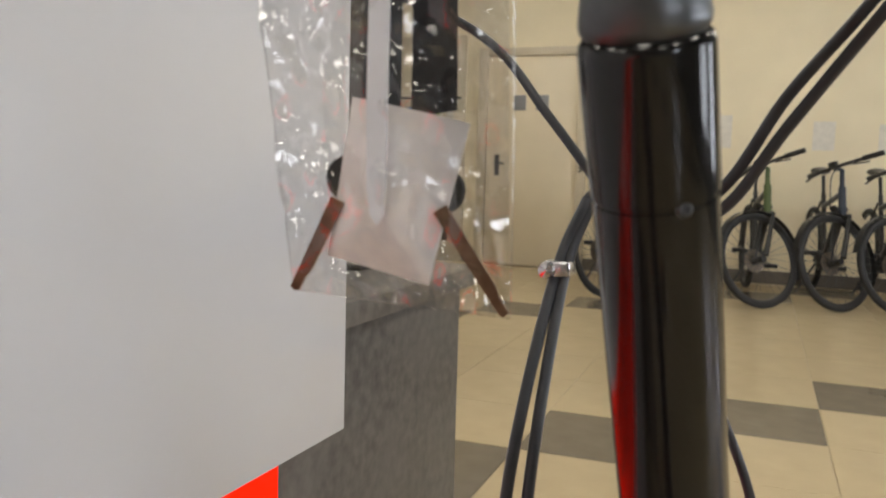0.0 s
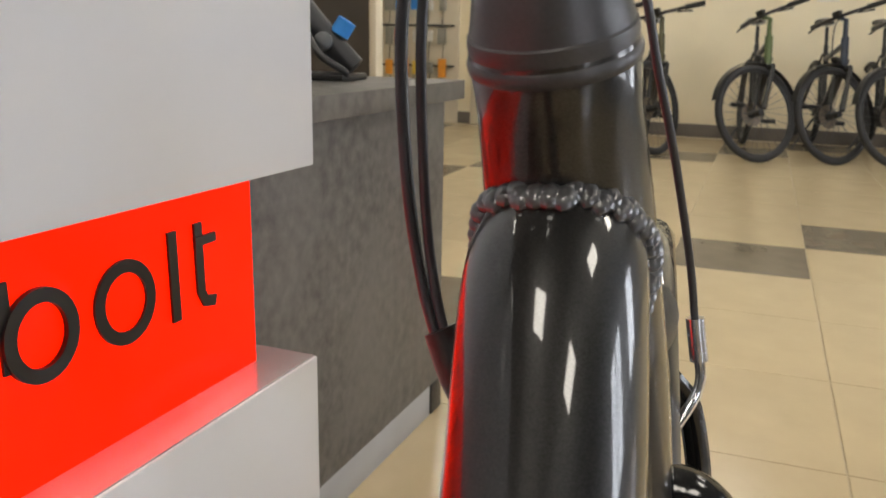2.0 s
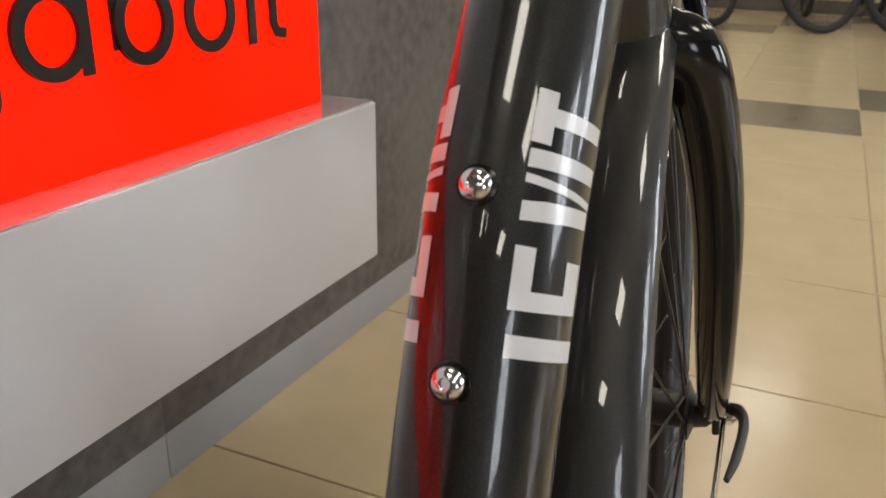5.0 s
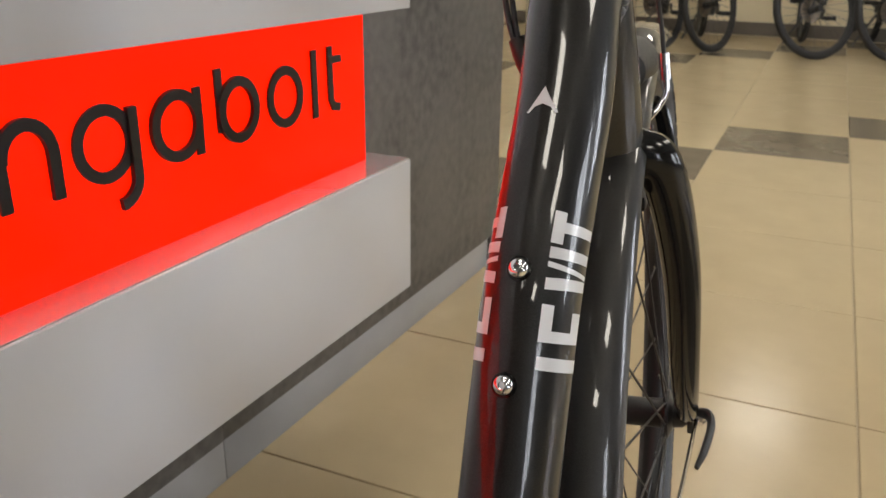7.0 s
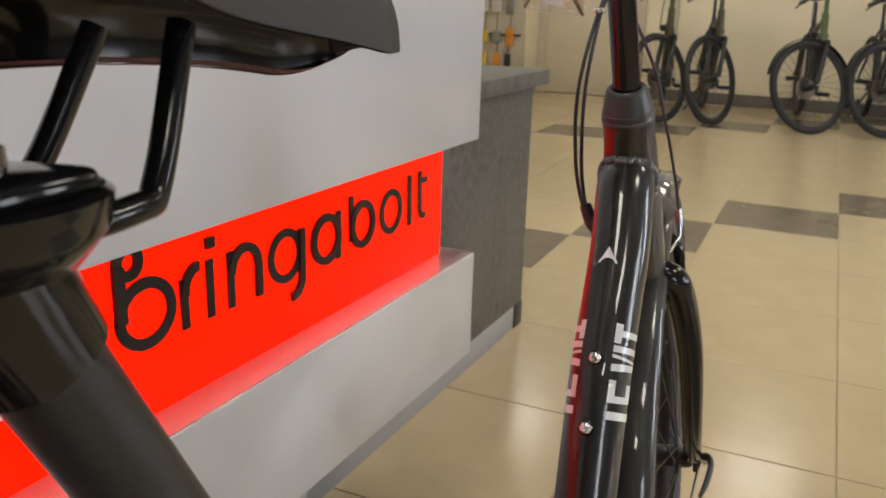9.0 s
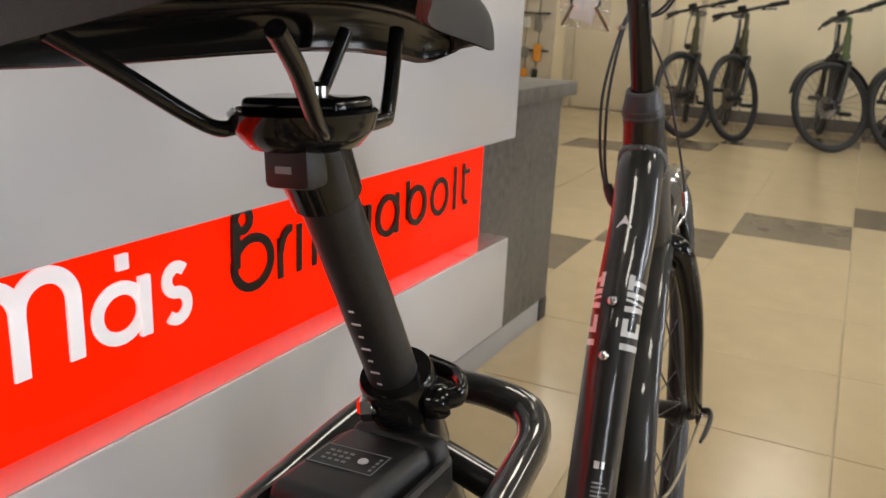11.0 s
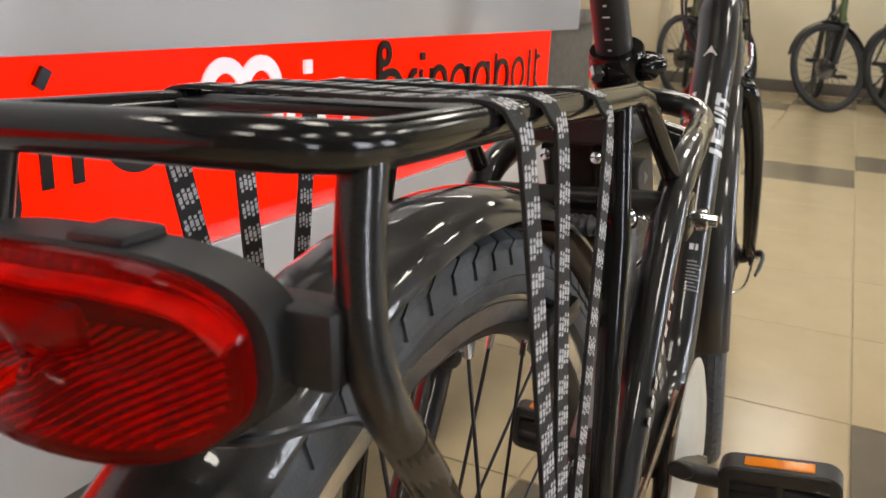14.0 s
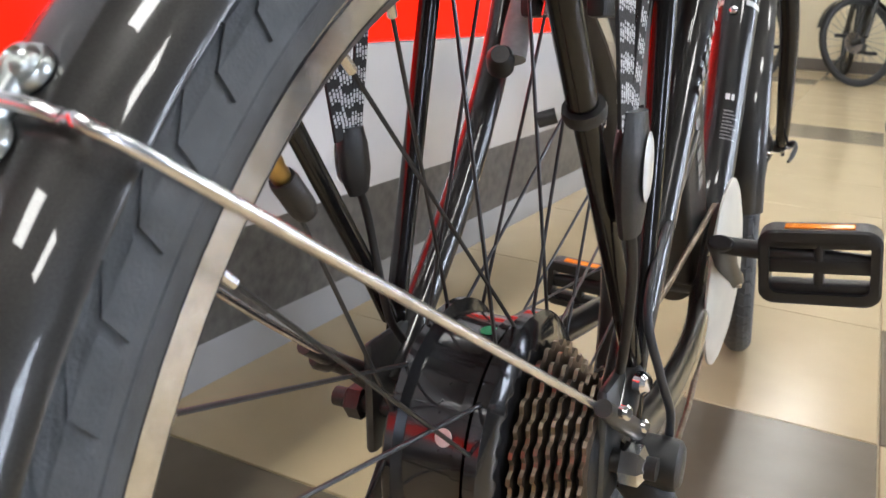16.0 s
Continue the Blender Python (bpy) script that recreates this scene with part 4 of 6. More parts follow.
disp = part("charge_display", on_lid(-0.0205, 0.0205, -0.0105, 0.0105, 0.0001), M_SATIN, battery)
for x0, x1, y0, y1 in ((-0.020, 0.020, -0.010, -0.0094), (-0.020, 0.020, 0.0094, 0.010), (-0.020, -0.0194, -0.0094, 0.0094), (0.0194, 0.020, -0.0094, 0.0094)):
    part("display_edge", on_lid(x0, x1, y0, y1, 0.0003), M_GREYPRINT, disp)
for k in range(12):
    x, y = -0.0135 + 0.0042 * (k % 4), -0.004 + 0.0042 * (k // 4)
    part("display_mark", on_lid(x - 0.0013, x + 0.0013, y - 0.0009, y + 0.0009, 0.0003), M_GREYPRINT, disp)
for k in range(4):
    part("display_mark", on_lid(0.0158, 0.0175, -0.0065 + 0.0036 * k, -0.0045 + 0.0036 * k, 0.0003), M_GREYPRINT, disp)
part("display_dot", lathe([(0.0030, 0.0), (0.0028, 0.0005)], 18, aim((DX + 0.0085, DY + 0.001, DZ + 0.0001), (0, 0, 1))), M_WHITEPRINT, disp)
part("lock_cover", lathe([(0.0165, -0.004), (0.0165, 0.001), (0.015, 0.003), (0.010, 0.0035), (0.0005, 0.0036)], 20, Matrix.Translation((0.0385, 0.262, 0.642)) @ aim((0, 0, 0), (1, 0, 0.08)) @ Matrix.Diagonal((1.0, 0.8, 1, 1))), M_PLASTIC, battery)
part("lock_mark", lathe([(0.006, 0.0), (0.0005, 0.0005)], 3, aim((0.0424, 0.262, 0.642), (1, 0, 0.08))), M_GREYPRINT, battery, smooth=False)
for k in range(5):
    part("case_print", block_along_seat(-0.225 - 0.016 * k, -0.214 - 0.016 * k, 0.040, 0.052, 0.0004, 0.0004, 0.0001, 1, 0.0322), M_GREYPRINT, battery)
part("case_label", box(0.001, 0.012, 0.2268, 0.2276, 0.633, 0.637), M_WHITEPRINT, battery, smooth=False)
for bx in (-0.016, 0.022):
    part("case_strut", tube([(bx, 0.215, 0.668), (bx, 0.225, 0.640), (bx, 0.252, 0.560)], 0.0055, 12, 4), M_PLASTIC, battery)
    part("case_screw", lathe([(0.0042, 0.0), (0.0038, 0.002), (0.0005, 0.0026)], 14, aim((bx, 0.2100, 0.662), (0, -0.9, 0.3))), M_CHROME, battery, "bright case screw")

battery.matrix_basis = Matrix.Translation((-0.006, 0.253, 0)) @ Matrix.Rotation(radians(-4), 4, "Z") @ Matrix.Diagonal((0.94, 1, 1, 1)) @ Matrix.Translation((0, -0.253, 0))

# ---- cranks, chain guard, pedals
BC = Vector((0, 0.458, 0.318))
ring = part("chain_guard", lathe([(0.004, 0.0), (0.094, -0.002), (0.097, -0.001), (0.097, 0.0008), (0.092, 0.003), (0.070, 0.008), (0.040, 0.012), (0.02, 0.012)], 64, aim(BC + Vector((0.050, 0.010, 0.004)), (1, 0, 0))), M_GUARDGREY, bike, "pale round chain guard")
part("chainring", lathe([(0.05, 0.0), (0.076, 0.0), (0.076, 0.003), (0.05, 0.003)], 64, aim(BC + Vector((0.037, 0, 0)), (1, 0, 0)), closed=True), M_SATIN, ring)
part("bottom_bracket", rod(BC + Vector((-0.036, 0, 0)), BC + Vector((0.036, 0, 0)), 0.021, 28), M_PAINT, bike)
CD = Vector((0, -0.158, 0.078)).normalized()
for sx, d in ((1, CD), (-1, -CD)):
    x0 = sx * 0.058
    p0, p1 = BC + Vector((x0, 0, 0)), BC + Vector((sx * 0.068, 0, 0)) + d * 0.172
    crank = part("crank", tube([p0 - d * 0.014, p0, p0.lerp(p1, 0.5), p1, p1 + d * 0.012], 0.0125, 16, 4, flat=0.62, radii=[0.9, 1.15, 0.85, 0.95, 0.7]), M_SATIN, bike, "black crank arm")
    part("crank_bolt", lathe([(0.009, 0.0), (0.008, 0.004), (0.0005, 0.005)], 16, aim(p0 + Vector((sx * 0.008, 0, 0)), (sx, 0, 0))), M_CHROME, crank)
    pc = p1 + Vector((sx * 0.0755, -0.002, -0.006))
    tilt = Matrix.Translation(pc) @ Matrix.Rotation(radians(sx * -5), 4, "Y") @ Matrix.Rotation(radians(96), 4, "X") @ Matrix.Diagonal((0.97, 0.86, 0.9, 1))
    pedal = part("pedal", rod(p1, pc + Vector((sx * 0.044, 0, 0.004)), 0.0078, 14), M_PLASTIC, bike, "black plastic platform pedal with amber reflectors")
    part("pedal_cage", plate_with_hole(0.046, 0.0365, 0.013, 0.0375, 0.0255, 0.008, 0.013, tilt), M_PLASTIC, pedal)
    for u0, u1, v0, v1 in ((-0.004, 0.004, -0.027, 0.027), (-0.040, 0.040, -0.0075, 0.0075), (-0.038, 0.038, 0.0165, 0.0275), (-0.038, 0.038, -0.0275, -0.0165)):
        bmx = box(u0, u1, v0, v1, -0.0085, 0.0085, 0.003)
        bmesh.ops.transform(bmx, matrix=tilt, verts=bmx.verts)
        part("pedal_rib", bmx, M_PLASTIC, pedal)
    for s in (-1, 1):
        bmx = box(-0.026, 0.026, min(s * 0.0355, s * 0.0375), max(s * 0.0355, s * 0.0375), -0.006, 0.007, 0.0006)
        bmesh.ops.transform(bmx, matrix=tilt, verts=bmx.verts)
        part("reflector", bmx, M_AMBER, pedal, "amber reflector")
# chain and derailleur
part("chain", tube([BC + Vector((0.0385, -0.01, 0.077)), (0.047, 0.20, RZ + 0.042), (0.049, RY + 0.01, RZ + 0.034)], 0.0028, 8), M_STEEL, bike, "dark steel chain")
part("chain", tube([BC + Vector((0.0385, -0.01, -0.077)), (0.050, 0.32, 0.236), (0.050, 0.25, 0.216), (0.050, 0.12, 0.225), (0.049, RY + 0.03, RZ - 0.10)], 0.0028, 8), M_STEEL, bike)
der = part("derailleur", tube([(0.074, HY + 0.018, HZ - 0.014), (0.086, HY + 0.020, HZ - 0.030), (0.084, HY + 0.024, HZ - 0.060)], 0.013, 16, 4, flat=0.7, radii=[0.9, 1.1, 0.8]), M_PLASTIC, bike, "black rear derailleur")
part("axle_cap", lathe([(0.0125, 0.0), (0.0138, 0.001), (0.0138, 0.018), (0.0130, 0.0215), (0.010, 0.0235), (0.0005, 0.024)], 28, aim((0.0770, HY + 0.022, HZ - 0.008), (1, 0.02, 0))), M_PLASTIC, der, "rounded black axle cap")
part("cap_ring", lathe([(0.0142, 0.0), (0.0142, 0.003), (0.0125, 0.003)], 28, aim((0.0745, HY + 0.022, HZ - 0.008), (1, 0.02, 0))), M_CHROME, der, "bright ring")
part("derailleur_bolt", lathe([(0.006, 0.0), (0.006, 0.004), (0.004, 0.006)], 14, aim((0.0760, HY + 0.018, HZ + 0.036), (1, -0.3, 0.1))), M_CHROME, der, "bright dropout bolt")
part("cage", box(0.055, 0.060, RY + 0.005, RY + 0.03, RZ - 0.13, RZ - 0.02, 0.003), M_SATIN, der)
for dz in (-0.045, -0.115):
    part("jockey_wheel", lathe([(0.017, -0.003), (0.018, 0.0), (0.017, 0.003)], 20, aim((0.050, RY + 0.018, RZ + dz), (1, 0, 0))), M_PLASTIC, der)
part("shift_cable", tube([(0.088, HY + 0.030, HZ - 0.020), (0.091, HY + 0.032, HZ + 0.012), (0.086, HY + 0.022, HZ + 0.040), (0.078, HY + 0.020, HZ + 0.075), (0.075, 0.040, 0.47), (0.060, 0.20, 0.50)], 0.0024, 10, 8), M_CABLE, der)
# kickstand folded out on the left
part("kickstand", tube([(-0.060, 0.02, 0.315), (-0.085, 0.015, 0.30), (-0.16, -0.02, 0.022)], 0.0085, 14, 4), M_SATIN, bike, "black side stand")

# ---- carrier
half_rail = [(0.065, 0.225, 0.622), (0.065, 0.197, 0.650), (0.0585, 0.137, 0.702), (0.058, 0.105, 0.7130), (0.0605, 0.06, 0.7155), (0.061, -0.10, 0.7230), (0.061, -0.150, 0.7250), (0.0595, -0.173, 0.7262), (0.0530, -0.186, 0.7278), (0.038, -0.192, 0.7288), (0.02, -0.1935, 0.7292)]
carrier = part("carrier", tube(half_rail + [(-x, y, z) for x, y, z in half_rail[::-1]], 0.0060, 18, 6, side=(0, 0, 1)), M_BLACKMETAL, bike, "gloss black tubular rear carrier")
for y in (0.074, -0.009, -0.092):
    zs = 0.7135 + (0.10 - y) * 0.05
    part("carrier_slat", box(-0.058, 0.058, y - 0.0105, y + 0.0105, zs, zs + 0.0033, 0.001), M_SATIN, carrier, "flat black cross slat")
for sx in (-1, 1):
    part("carrier_strut", tube([(sx * 0.0600, 0.064, 0.712), (sx * 0.0645, 0.053, 0.650), (sx * 0.071, 0.008, 0.430), (sx * 0.071, 0.0, 0.372)], 0.0062, 16), M_BLACKMETAL, carrier)
    leg = part("carrier_leg", tube([(sx * 0.0590, -0.1690, 0.7250), (sx * 0.0600, -0.1740, 0.703), (sx * 0.0620, -0.1765, 0.684), (sx * 0.0655, -0.1755, 0.668), (sx * 0.0675, -0.168, 0.654), (sx * 0.0680, -0.157, 0.638)], 0.0060, 16, 4), M_PAINT, carrier)
    part("leg_sleeve", tube([(sx * 0.0675, -0.1695, 0.6565), (sx * 0.0688, -0.137, 0.607), (sx * 0.070, -0.100, 0.5495)], 0.0060, 18), M_BLACKMETAL, leg, "wider telescopic sleeve of the leg")
    part("leg_rod", tube([(sx * 0.070, -0.101, 0.551), (sx * 0.0705, -0.030, 0.452), (sx * 0.071, -0.004, 0.412)], 0.0052, 14), M_BLACKMETAL, leg)
    part("leg_clip", lathe([(0.0082, -0.0025), (0.0086, 0.0), (0.0082, 0.0025)], 16, aim((sx * 0.0702, -0.0985, 0.547), (0, 0.58, -0.81))), M_SATIN, leg)
    part("clip_screw", rod((sx * 0.060, -0.100, 0.545), (sx * 0.0535, -0.102, 0.543), 0.0030, 10), M_SATIN, leg)
    part("carrier_bolt", lathe([(0.0052, 0.0), (0.0052, 0.010), (0.0075, 0.0105), (0.0075, 0.017), (0.004, 0.018), (0.004, 0.023)], 12, aim((sx * 0.066, 0.225, 0.623), (sx, 0, 0))), M_CHROME, carrier, "bright carrier bolt")
    part("carrier_tab", box(sx * 0.0705 - 0.003, sx * 0.0705 + 0.003, 0.210, 0.236, 0.610, 0.640, 0.003), M_BLACKMETAL, carrier)
# ---- tail lamp
TL = Vector((-0.0050, -0.2050, 0.6800))


def oval_block(half_w, half_h, y0, y1, bulge, power=3.0, n=48):
    """A rounded oblong block whose rear face bulges backwards, centred on TL."""
    bm = bmesh.new()
    prof = [(1.0, y0), (1.0, y1)] + [(math.cos(radians(a)), y1 - bulge * math.sin(radians(a))) for a in (15, 30, 45, 60, 75, 88)]
    loops = []
    for s, y in prof:
        lp = []
        for j in range(n):
            a = 2 * math.pi * j / n
            c, d = math.cos(a), math.sin(a)
            pw = power if d >= 0 else 2.3
            lp.append(bm.verts.new(TL + Vector((half_w * s * math.copysign(abs(c) ** (2 / pw), c), y + 0.007 * (abs(c) ** 2) * (1 if y < y0 else 0.6), half_h * s * math.copysign(abs(d) ** (2 / pw), d)))))
        loops.append(lp)
    for p, q in zip(loops, loops[1:]):
        for j in range(n):
            bm.faces.new((p[j], p[(j + 1) % n], q[(j + 1) % n], q[j]))
    bm.faces.new(loops[0])
    bm.faces.new(loops[-1][::-1])
    return bm


tail = part("tail_lamp", oval_block(0.0545, 0.0258, 0.019, 0.004, 0.003), M_PLASTIC, bike, "wide red bicycle tail lamp in a black housing")
lens = part("lens", oval_block(0.0524, 0.0248, 0.004, -0.003, 0.0045), M_REDLENS, tail, "transparent red ribbed lens")
lens.visible_shadow = False
part("reflector_core", oval_block(0.0505, 0.0228, 0.008, 0.0025, 0.001), M_REDCORE, tail)
# the light guide: a smooth curved bar along the top of the lens, bent down at both ends
guide = [Vector((TL.x + f * 0.0480, TL.y + 0.0016 + 0.0042 * f * f, TL.z + 0.0170 - 0.0100 * abs(f) ** 5)) for f in (-1, -0.9, -0.75, -0.4, 0, 0.4, 0.75, 0.9, 1)]
part("light_guide", tube(guide, 0.0042, 14, 4, side=(0, 1, 0), flat=0.5), M_REDBAND, tail, "lighter red light guide along the top")
part("lamp_unit", box(TL.x - 0.020, TL.x + 0.012, TL.y - 0.0010, TL.y + 0.004, TL.z + 0.002, TL.z + 0.013, 0.002), M_REDDARK, tail, "dark lamp unit behind the lens")
bm = bmesh.new()
for k in range(-26, 27):
    # slanting prism ribs in the lower two thirds, cut to the lens outline
    ends = []
    for z in [-0.0215 + 0.0008 * i for i in range(41)]:
        x = k * 0.0047 + (z + 0.0215) * 1.9
        edge = (abs(x) / 0.0485) ** 2.3 + (abs(z) / 0.0222) ** 2.3
        if edge < 1 and z < 0.0105:
            ends.append((x, z))
    if len(ends) < 3:
        continue
    rows = []
    for x, z in (ends[0], ends[len(ends) // 2], ends[-1]):
        y = 0.0010 + 0.0042 * (x / 0.0524) ** 2
        rows.append([bm.verts.new(TL + Vector((x + dx, y + dy, z - dx * 0.5))) for dx, dy in ((-0.0008, 0.0016), (0.0, -0.0002), (0.0008, 0.0016))])
    for p, q in zip(rows, rows[1:]):
        for a in (0, 1):
            bm.faces.new((p[a], p[a + 1], q[a + 1], q[a]))
tagged(part("lens_rib", bm, M_REDRIB, tail, "slanting ribs behind the lens", smooth=False), kind="stuff")
for sx in (-1, 1):
    part("lamp_bracket", box(min(sx * 0.030, sx * 0.060), max(sx * 0.030, sx * 0.060), -0.1870, -0.1720, TL.z - 0.007, TL.z + 0.012, 0.002), M_PLASTIC, tail, "black mounting bracket")
part("top_catch", box(-0.002, 0.016, -0.2000, -0.1850, 0.7035, 0.7080, 0.002), M_PLASTIC, tail, "raised catch on top of the housing")
part("dynamo_wire", tube([(0.020, -0.190, 0.6560), (0.0355, -0.185, 0.6563), (0.043, -0.170, 0.6544), (0.0475, -0.155, 0.6498), (0.060, -0.148, 0.640)], 0.0016, 8, 6), M_CABLE, tail)

# the fork, front wheel and their fittings are turned a little to the left
STEER = Matrix.Translation(HEAD_B) @ Matrix.Rotation(radians(6.0), 4, HU) @ Matrix.Translation(-HEAD_B)
for ob in (fork, fw, ff, lampf, stem, handlebar):
    ob.matrix_basis = STEER

# ---------------------------------------------------------------- lettering on the sign board
def on_board(u, v, w):
    """u along the board, v up, w out of the board."""
    return Vector((CO + 0.0004 + w, u, v))


def stroke(points, width, bm=None, depth=0.0022, close=False):
    """A flat stroke of even width along (u, v) points on the board."""
    depth += 0.0005 * (len(bm.verts) % 5 + 1) if bm else 0.0
    bm = bm or bmesh.new()
    p = [Vector((u, v)) for u, v in points]
    n = len(p)
    left, right = [], []
    for i in range(n):
        if close:
            d = p[(i + 1) % n] - p[i - 1]
        else:
            d = p[min(i + 1, n - 1)] - p[max(i - 1, 0)]
        d.normalize()
        nn = Vector((-d.y, d.x)) * width / 2
        left.append(p[i] + nn)
        right.append(p[i] - nn)
    rows = [[bm.verts.new(on_board(q.x, q.y, w)) for q in side] for side, w in ((left, 0), (left, depth), (right, depth), (right, 0))]
    last = n if close else n - 1
    for i in range(last):
        j = (i + 1) % n
        for a, b in ((0, 1), (1, 2), (2, 3), (3, 0)):
            bm.faces.new((rows[a][i], rows[a][j], rows[b][j], rows[b][i]))
    if not close:
        for i in (0, n - 1):
            bm.faces.new([rows[k][i] for k in range(4)])
    return bm


def arc(cu, cv, ru, rv, a0, a1, n=20):
    return [(cu + ru * math.cos(radians(a0 + (a1 - a0) * k / n)), cv + rv * math.sin(radians(a0 + (a1 - a0) * k / n))) for k in range(n + 1)]


def oval(cu, cv, ru, rv, n=36):
    return arc(cu, cv, ru, rv, 0, 360 - 360 / n, n - 1)


BASE, XH = 0.591, 0.654
MID, RV = (BASE + XH) / 2, (XH - BASE) / 2 - 0.0045
BW, WW = 0.0098, 0.0155          # stroke widths of the black and of the white letters


def black(bm):
    return part("letter", bm, M_INK, counter, "black raised letter")


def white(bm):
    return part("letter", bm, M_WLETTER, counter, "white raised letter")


# t l o b a g n i r B, from the far end towards the camera
bm = stroke([(1.177, 0.665), (1.178, 0.607), (1.183, 0.598), (1.196, 0.5955)], BW)
black(stroke([(1.172, 0.650), (1.198, 0.650)], BW * 0.8, bm))
black(stroke([(1.146, 0.664), (1.147, BASE)], BW))
black(stroke(oval(1.094, MID, 0.0255, RV), BW, close=True))
bm = stroke([(0.992, 0.664), (0.993, 0.605)], BW)
black(stroke(oval(1.018, MID, 0.0250, RV), BW, bm, close=True))
bm = stroke([(0.963, XH - 0.002), (0.963, BASE)], BW)
black(stroke(oval(0.935, MID, 0.0265, RV), BW, bm, close=True))
bm = stroke(oval(0.855, MID, 0.0265, RV), BW, close=True)
black(stroke([(0.884, XH - 0.006), (0.884, 0.592)] + arc(0.862, 0.590, 0.022, 0.020, 0, -85, 10), BW, bm))
bm = stroke([(0.762, XH - 0.002), (0.762, BASE)], BW)
black(stroke(arc(0.784, MID + 0.004, 0.022, RV - 0.002, 180, 0, 16) + [(0.806, BASE)], BW, bm))
bm = stroke([(0.731, 0.652), (0.731, BASE)], BW)
black(stroke([(0.732, 0.675), (0.732, 0.664)], BW * 1.2, bm))
bm = stroke([(0.694, XH - 0.012), (0.695, BASE)], BW)
black(stroke(arc(0.713, MID + 0.002, 0.019, RV - 0.001, 180, 85, 12), BW, bm))
bm = stroke(oval(0.646, MID + 0.001, 0.0315, RV + 0.002), BW * 1.15, close=True)
bm = stroke([(0.616, 0.675), (0.616, MID)], BW * 1.2, bm)
black(stroke(oval(0.628, 0.677, 0.0125, 0.0125, 24), BW * 1.0, bm, close=True))
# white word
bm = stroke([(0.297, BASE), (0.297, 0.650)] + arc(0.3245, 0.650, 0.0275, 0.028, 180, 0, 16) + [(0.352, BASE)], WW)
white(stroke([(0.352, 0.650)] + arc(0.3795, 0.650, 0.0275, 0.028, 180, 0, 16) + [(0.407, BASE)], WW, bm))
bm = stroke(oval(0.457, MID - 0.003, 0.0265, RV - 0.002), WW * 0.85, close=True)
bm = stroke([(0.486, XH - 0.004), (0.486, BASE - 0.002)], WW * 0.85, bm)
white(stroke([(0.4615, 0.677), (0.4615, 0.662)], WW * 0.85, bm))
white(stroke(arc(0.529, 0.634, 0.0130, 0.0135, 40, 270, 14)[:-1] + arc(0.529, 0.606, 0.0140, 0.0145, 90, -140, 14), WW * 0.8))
# black word nearest the rear wheel
black(stroke(oval(0.208, MID, 0.030, RV), BW * 1.15, close=True))
bm = stroke([(0.144, XH), (0.144, BASE)], BW * 1.1)
black(stroke(arc(0.164, MID + 0.002, 0.020, RV, 180, 80, 12), BW * 1.1, bm))
bm = stroke([(0.114, XH), (0.114, BASE)], BW * 1.1)
black(stroke([(0.112, 0.672), (0.121, 0.686)], BW, bm))
bm = stroke([(0.030, XH)] + arc(0.056, MID - 0.004, 0.026, RV - 0.004, 180, 360, 16) + [(0.082, XH)], BW * 1.15)
black(stroke([(0.082, XH), (0.082, 0.584)] + arc(0.062, 0.584, 0.020, 0.018, 0, -130, 10), BW * 1.15, bm))
bm = stroke([(-0.054, XH), (-0.054, BASE)], BW * 1.15)
black(stroke(arc(-0.028, MID + 0.004, 0.026, RV - 0.002, 180, 0, 16) + [(-0.002, BASE)], BW * 1.15, bm))
bm = stroke([(-0.134, XH), (-0.134, BASE)], BW * 1.15)
black(stroke(arc(-0.108, MID + 0.004, 0.026, RV - 0.002, 180, 0, 16) + [(-0.082, BASE)], BW * 1.15, bm))

# ---------------------------------------------------------------- cables on the bicycle
def cable(points, r=0.0024, label="", material=None, parent=None, name="cable"):
    return part(name, tube(points, r * 0.87, 10, 8, side=(0.2, 0.9, 0.3)), material or M_CABLE, parent or bike, label)


for k, (dx, dy) in enumerate(((0.0, 0.0), (0.0042, 0.002), (-0.001, 0.0055))):
    cable([(-0.038 + dx * 0.4, 0.932 + dy * 0.5, 0.930), (-0.0465 + dx * 0.6, 0.926 + dy * 0.5, 0.909), (-0.0535 + dx * 1.2, 0.905 + dy, 0.868), (-0.0585 + dx * 1.5, 0.897 + dy, 0.830), (-0.0595 + dx * 1.4, 0.896 + dy, 0.790), (-0.0565 + dx, 0.896 + dy * 0.7, 0.752), (-0.046 + dx * 0.6, 0.890 + dy * 0.4, 0.722), (-0.024, 0.888, 0.700)], 0.0021, "grey cable housing running into the frame")
part("cable_port", tube([(-0.047, 0.890, 0.730), (-0.038, 0.888, 0.712), (-0.022, 0.886, 0.698)], 0.0066, 14, 4, radii=[0.85, 1.1, 1.0]), M_PLASTIC, bike, "black rubber cable port")
clip = part("cable_clip", box(-0.0512, -0.0420, 0.9225, 0.9325, 0.9060, 0.9112, 0.0012), M_ALU, bike, "small bright cable clip")
part("clip_screw", lathe([(0.0028, 0.0), (0.0024, 0.002), (0.0005, 0.0023)], 12, aim((-0.0492, 0.9222, 0.9085), (0, -1, 0))), M_CHROME, clip)
for k, d in enumerate((0.0, 0.0065)):
    cable([(0.115, 0.88, 1.065 - d), (0.066, 0.900, 1.012 - d), (0.038, 0.912, 0.978 - d), (0.0195, 0.918, 0.957 - d * 1.3), (0.002, 0.924, 0.932 - d * 0.9), (-0.020, 0.932, 0.921), (-0.036, 0.934, 0.932), (-0.045, 0.928, 0.910)], 0.0020)
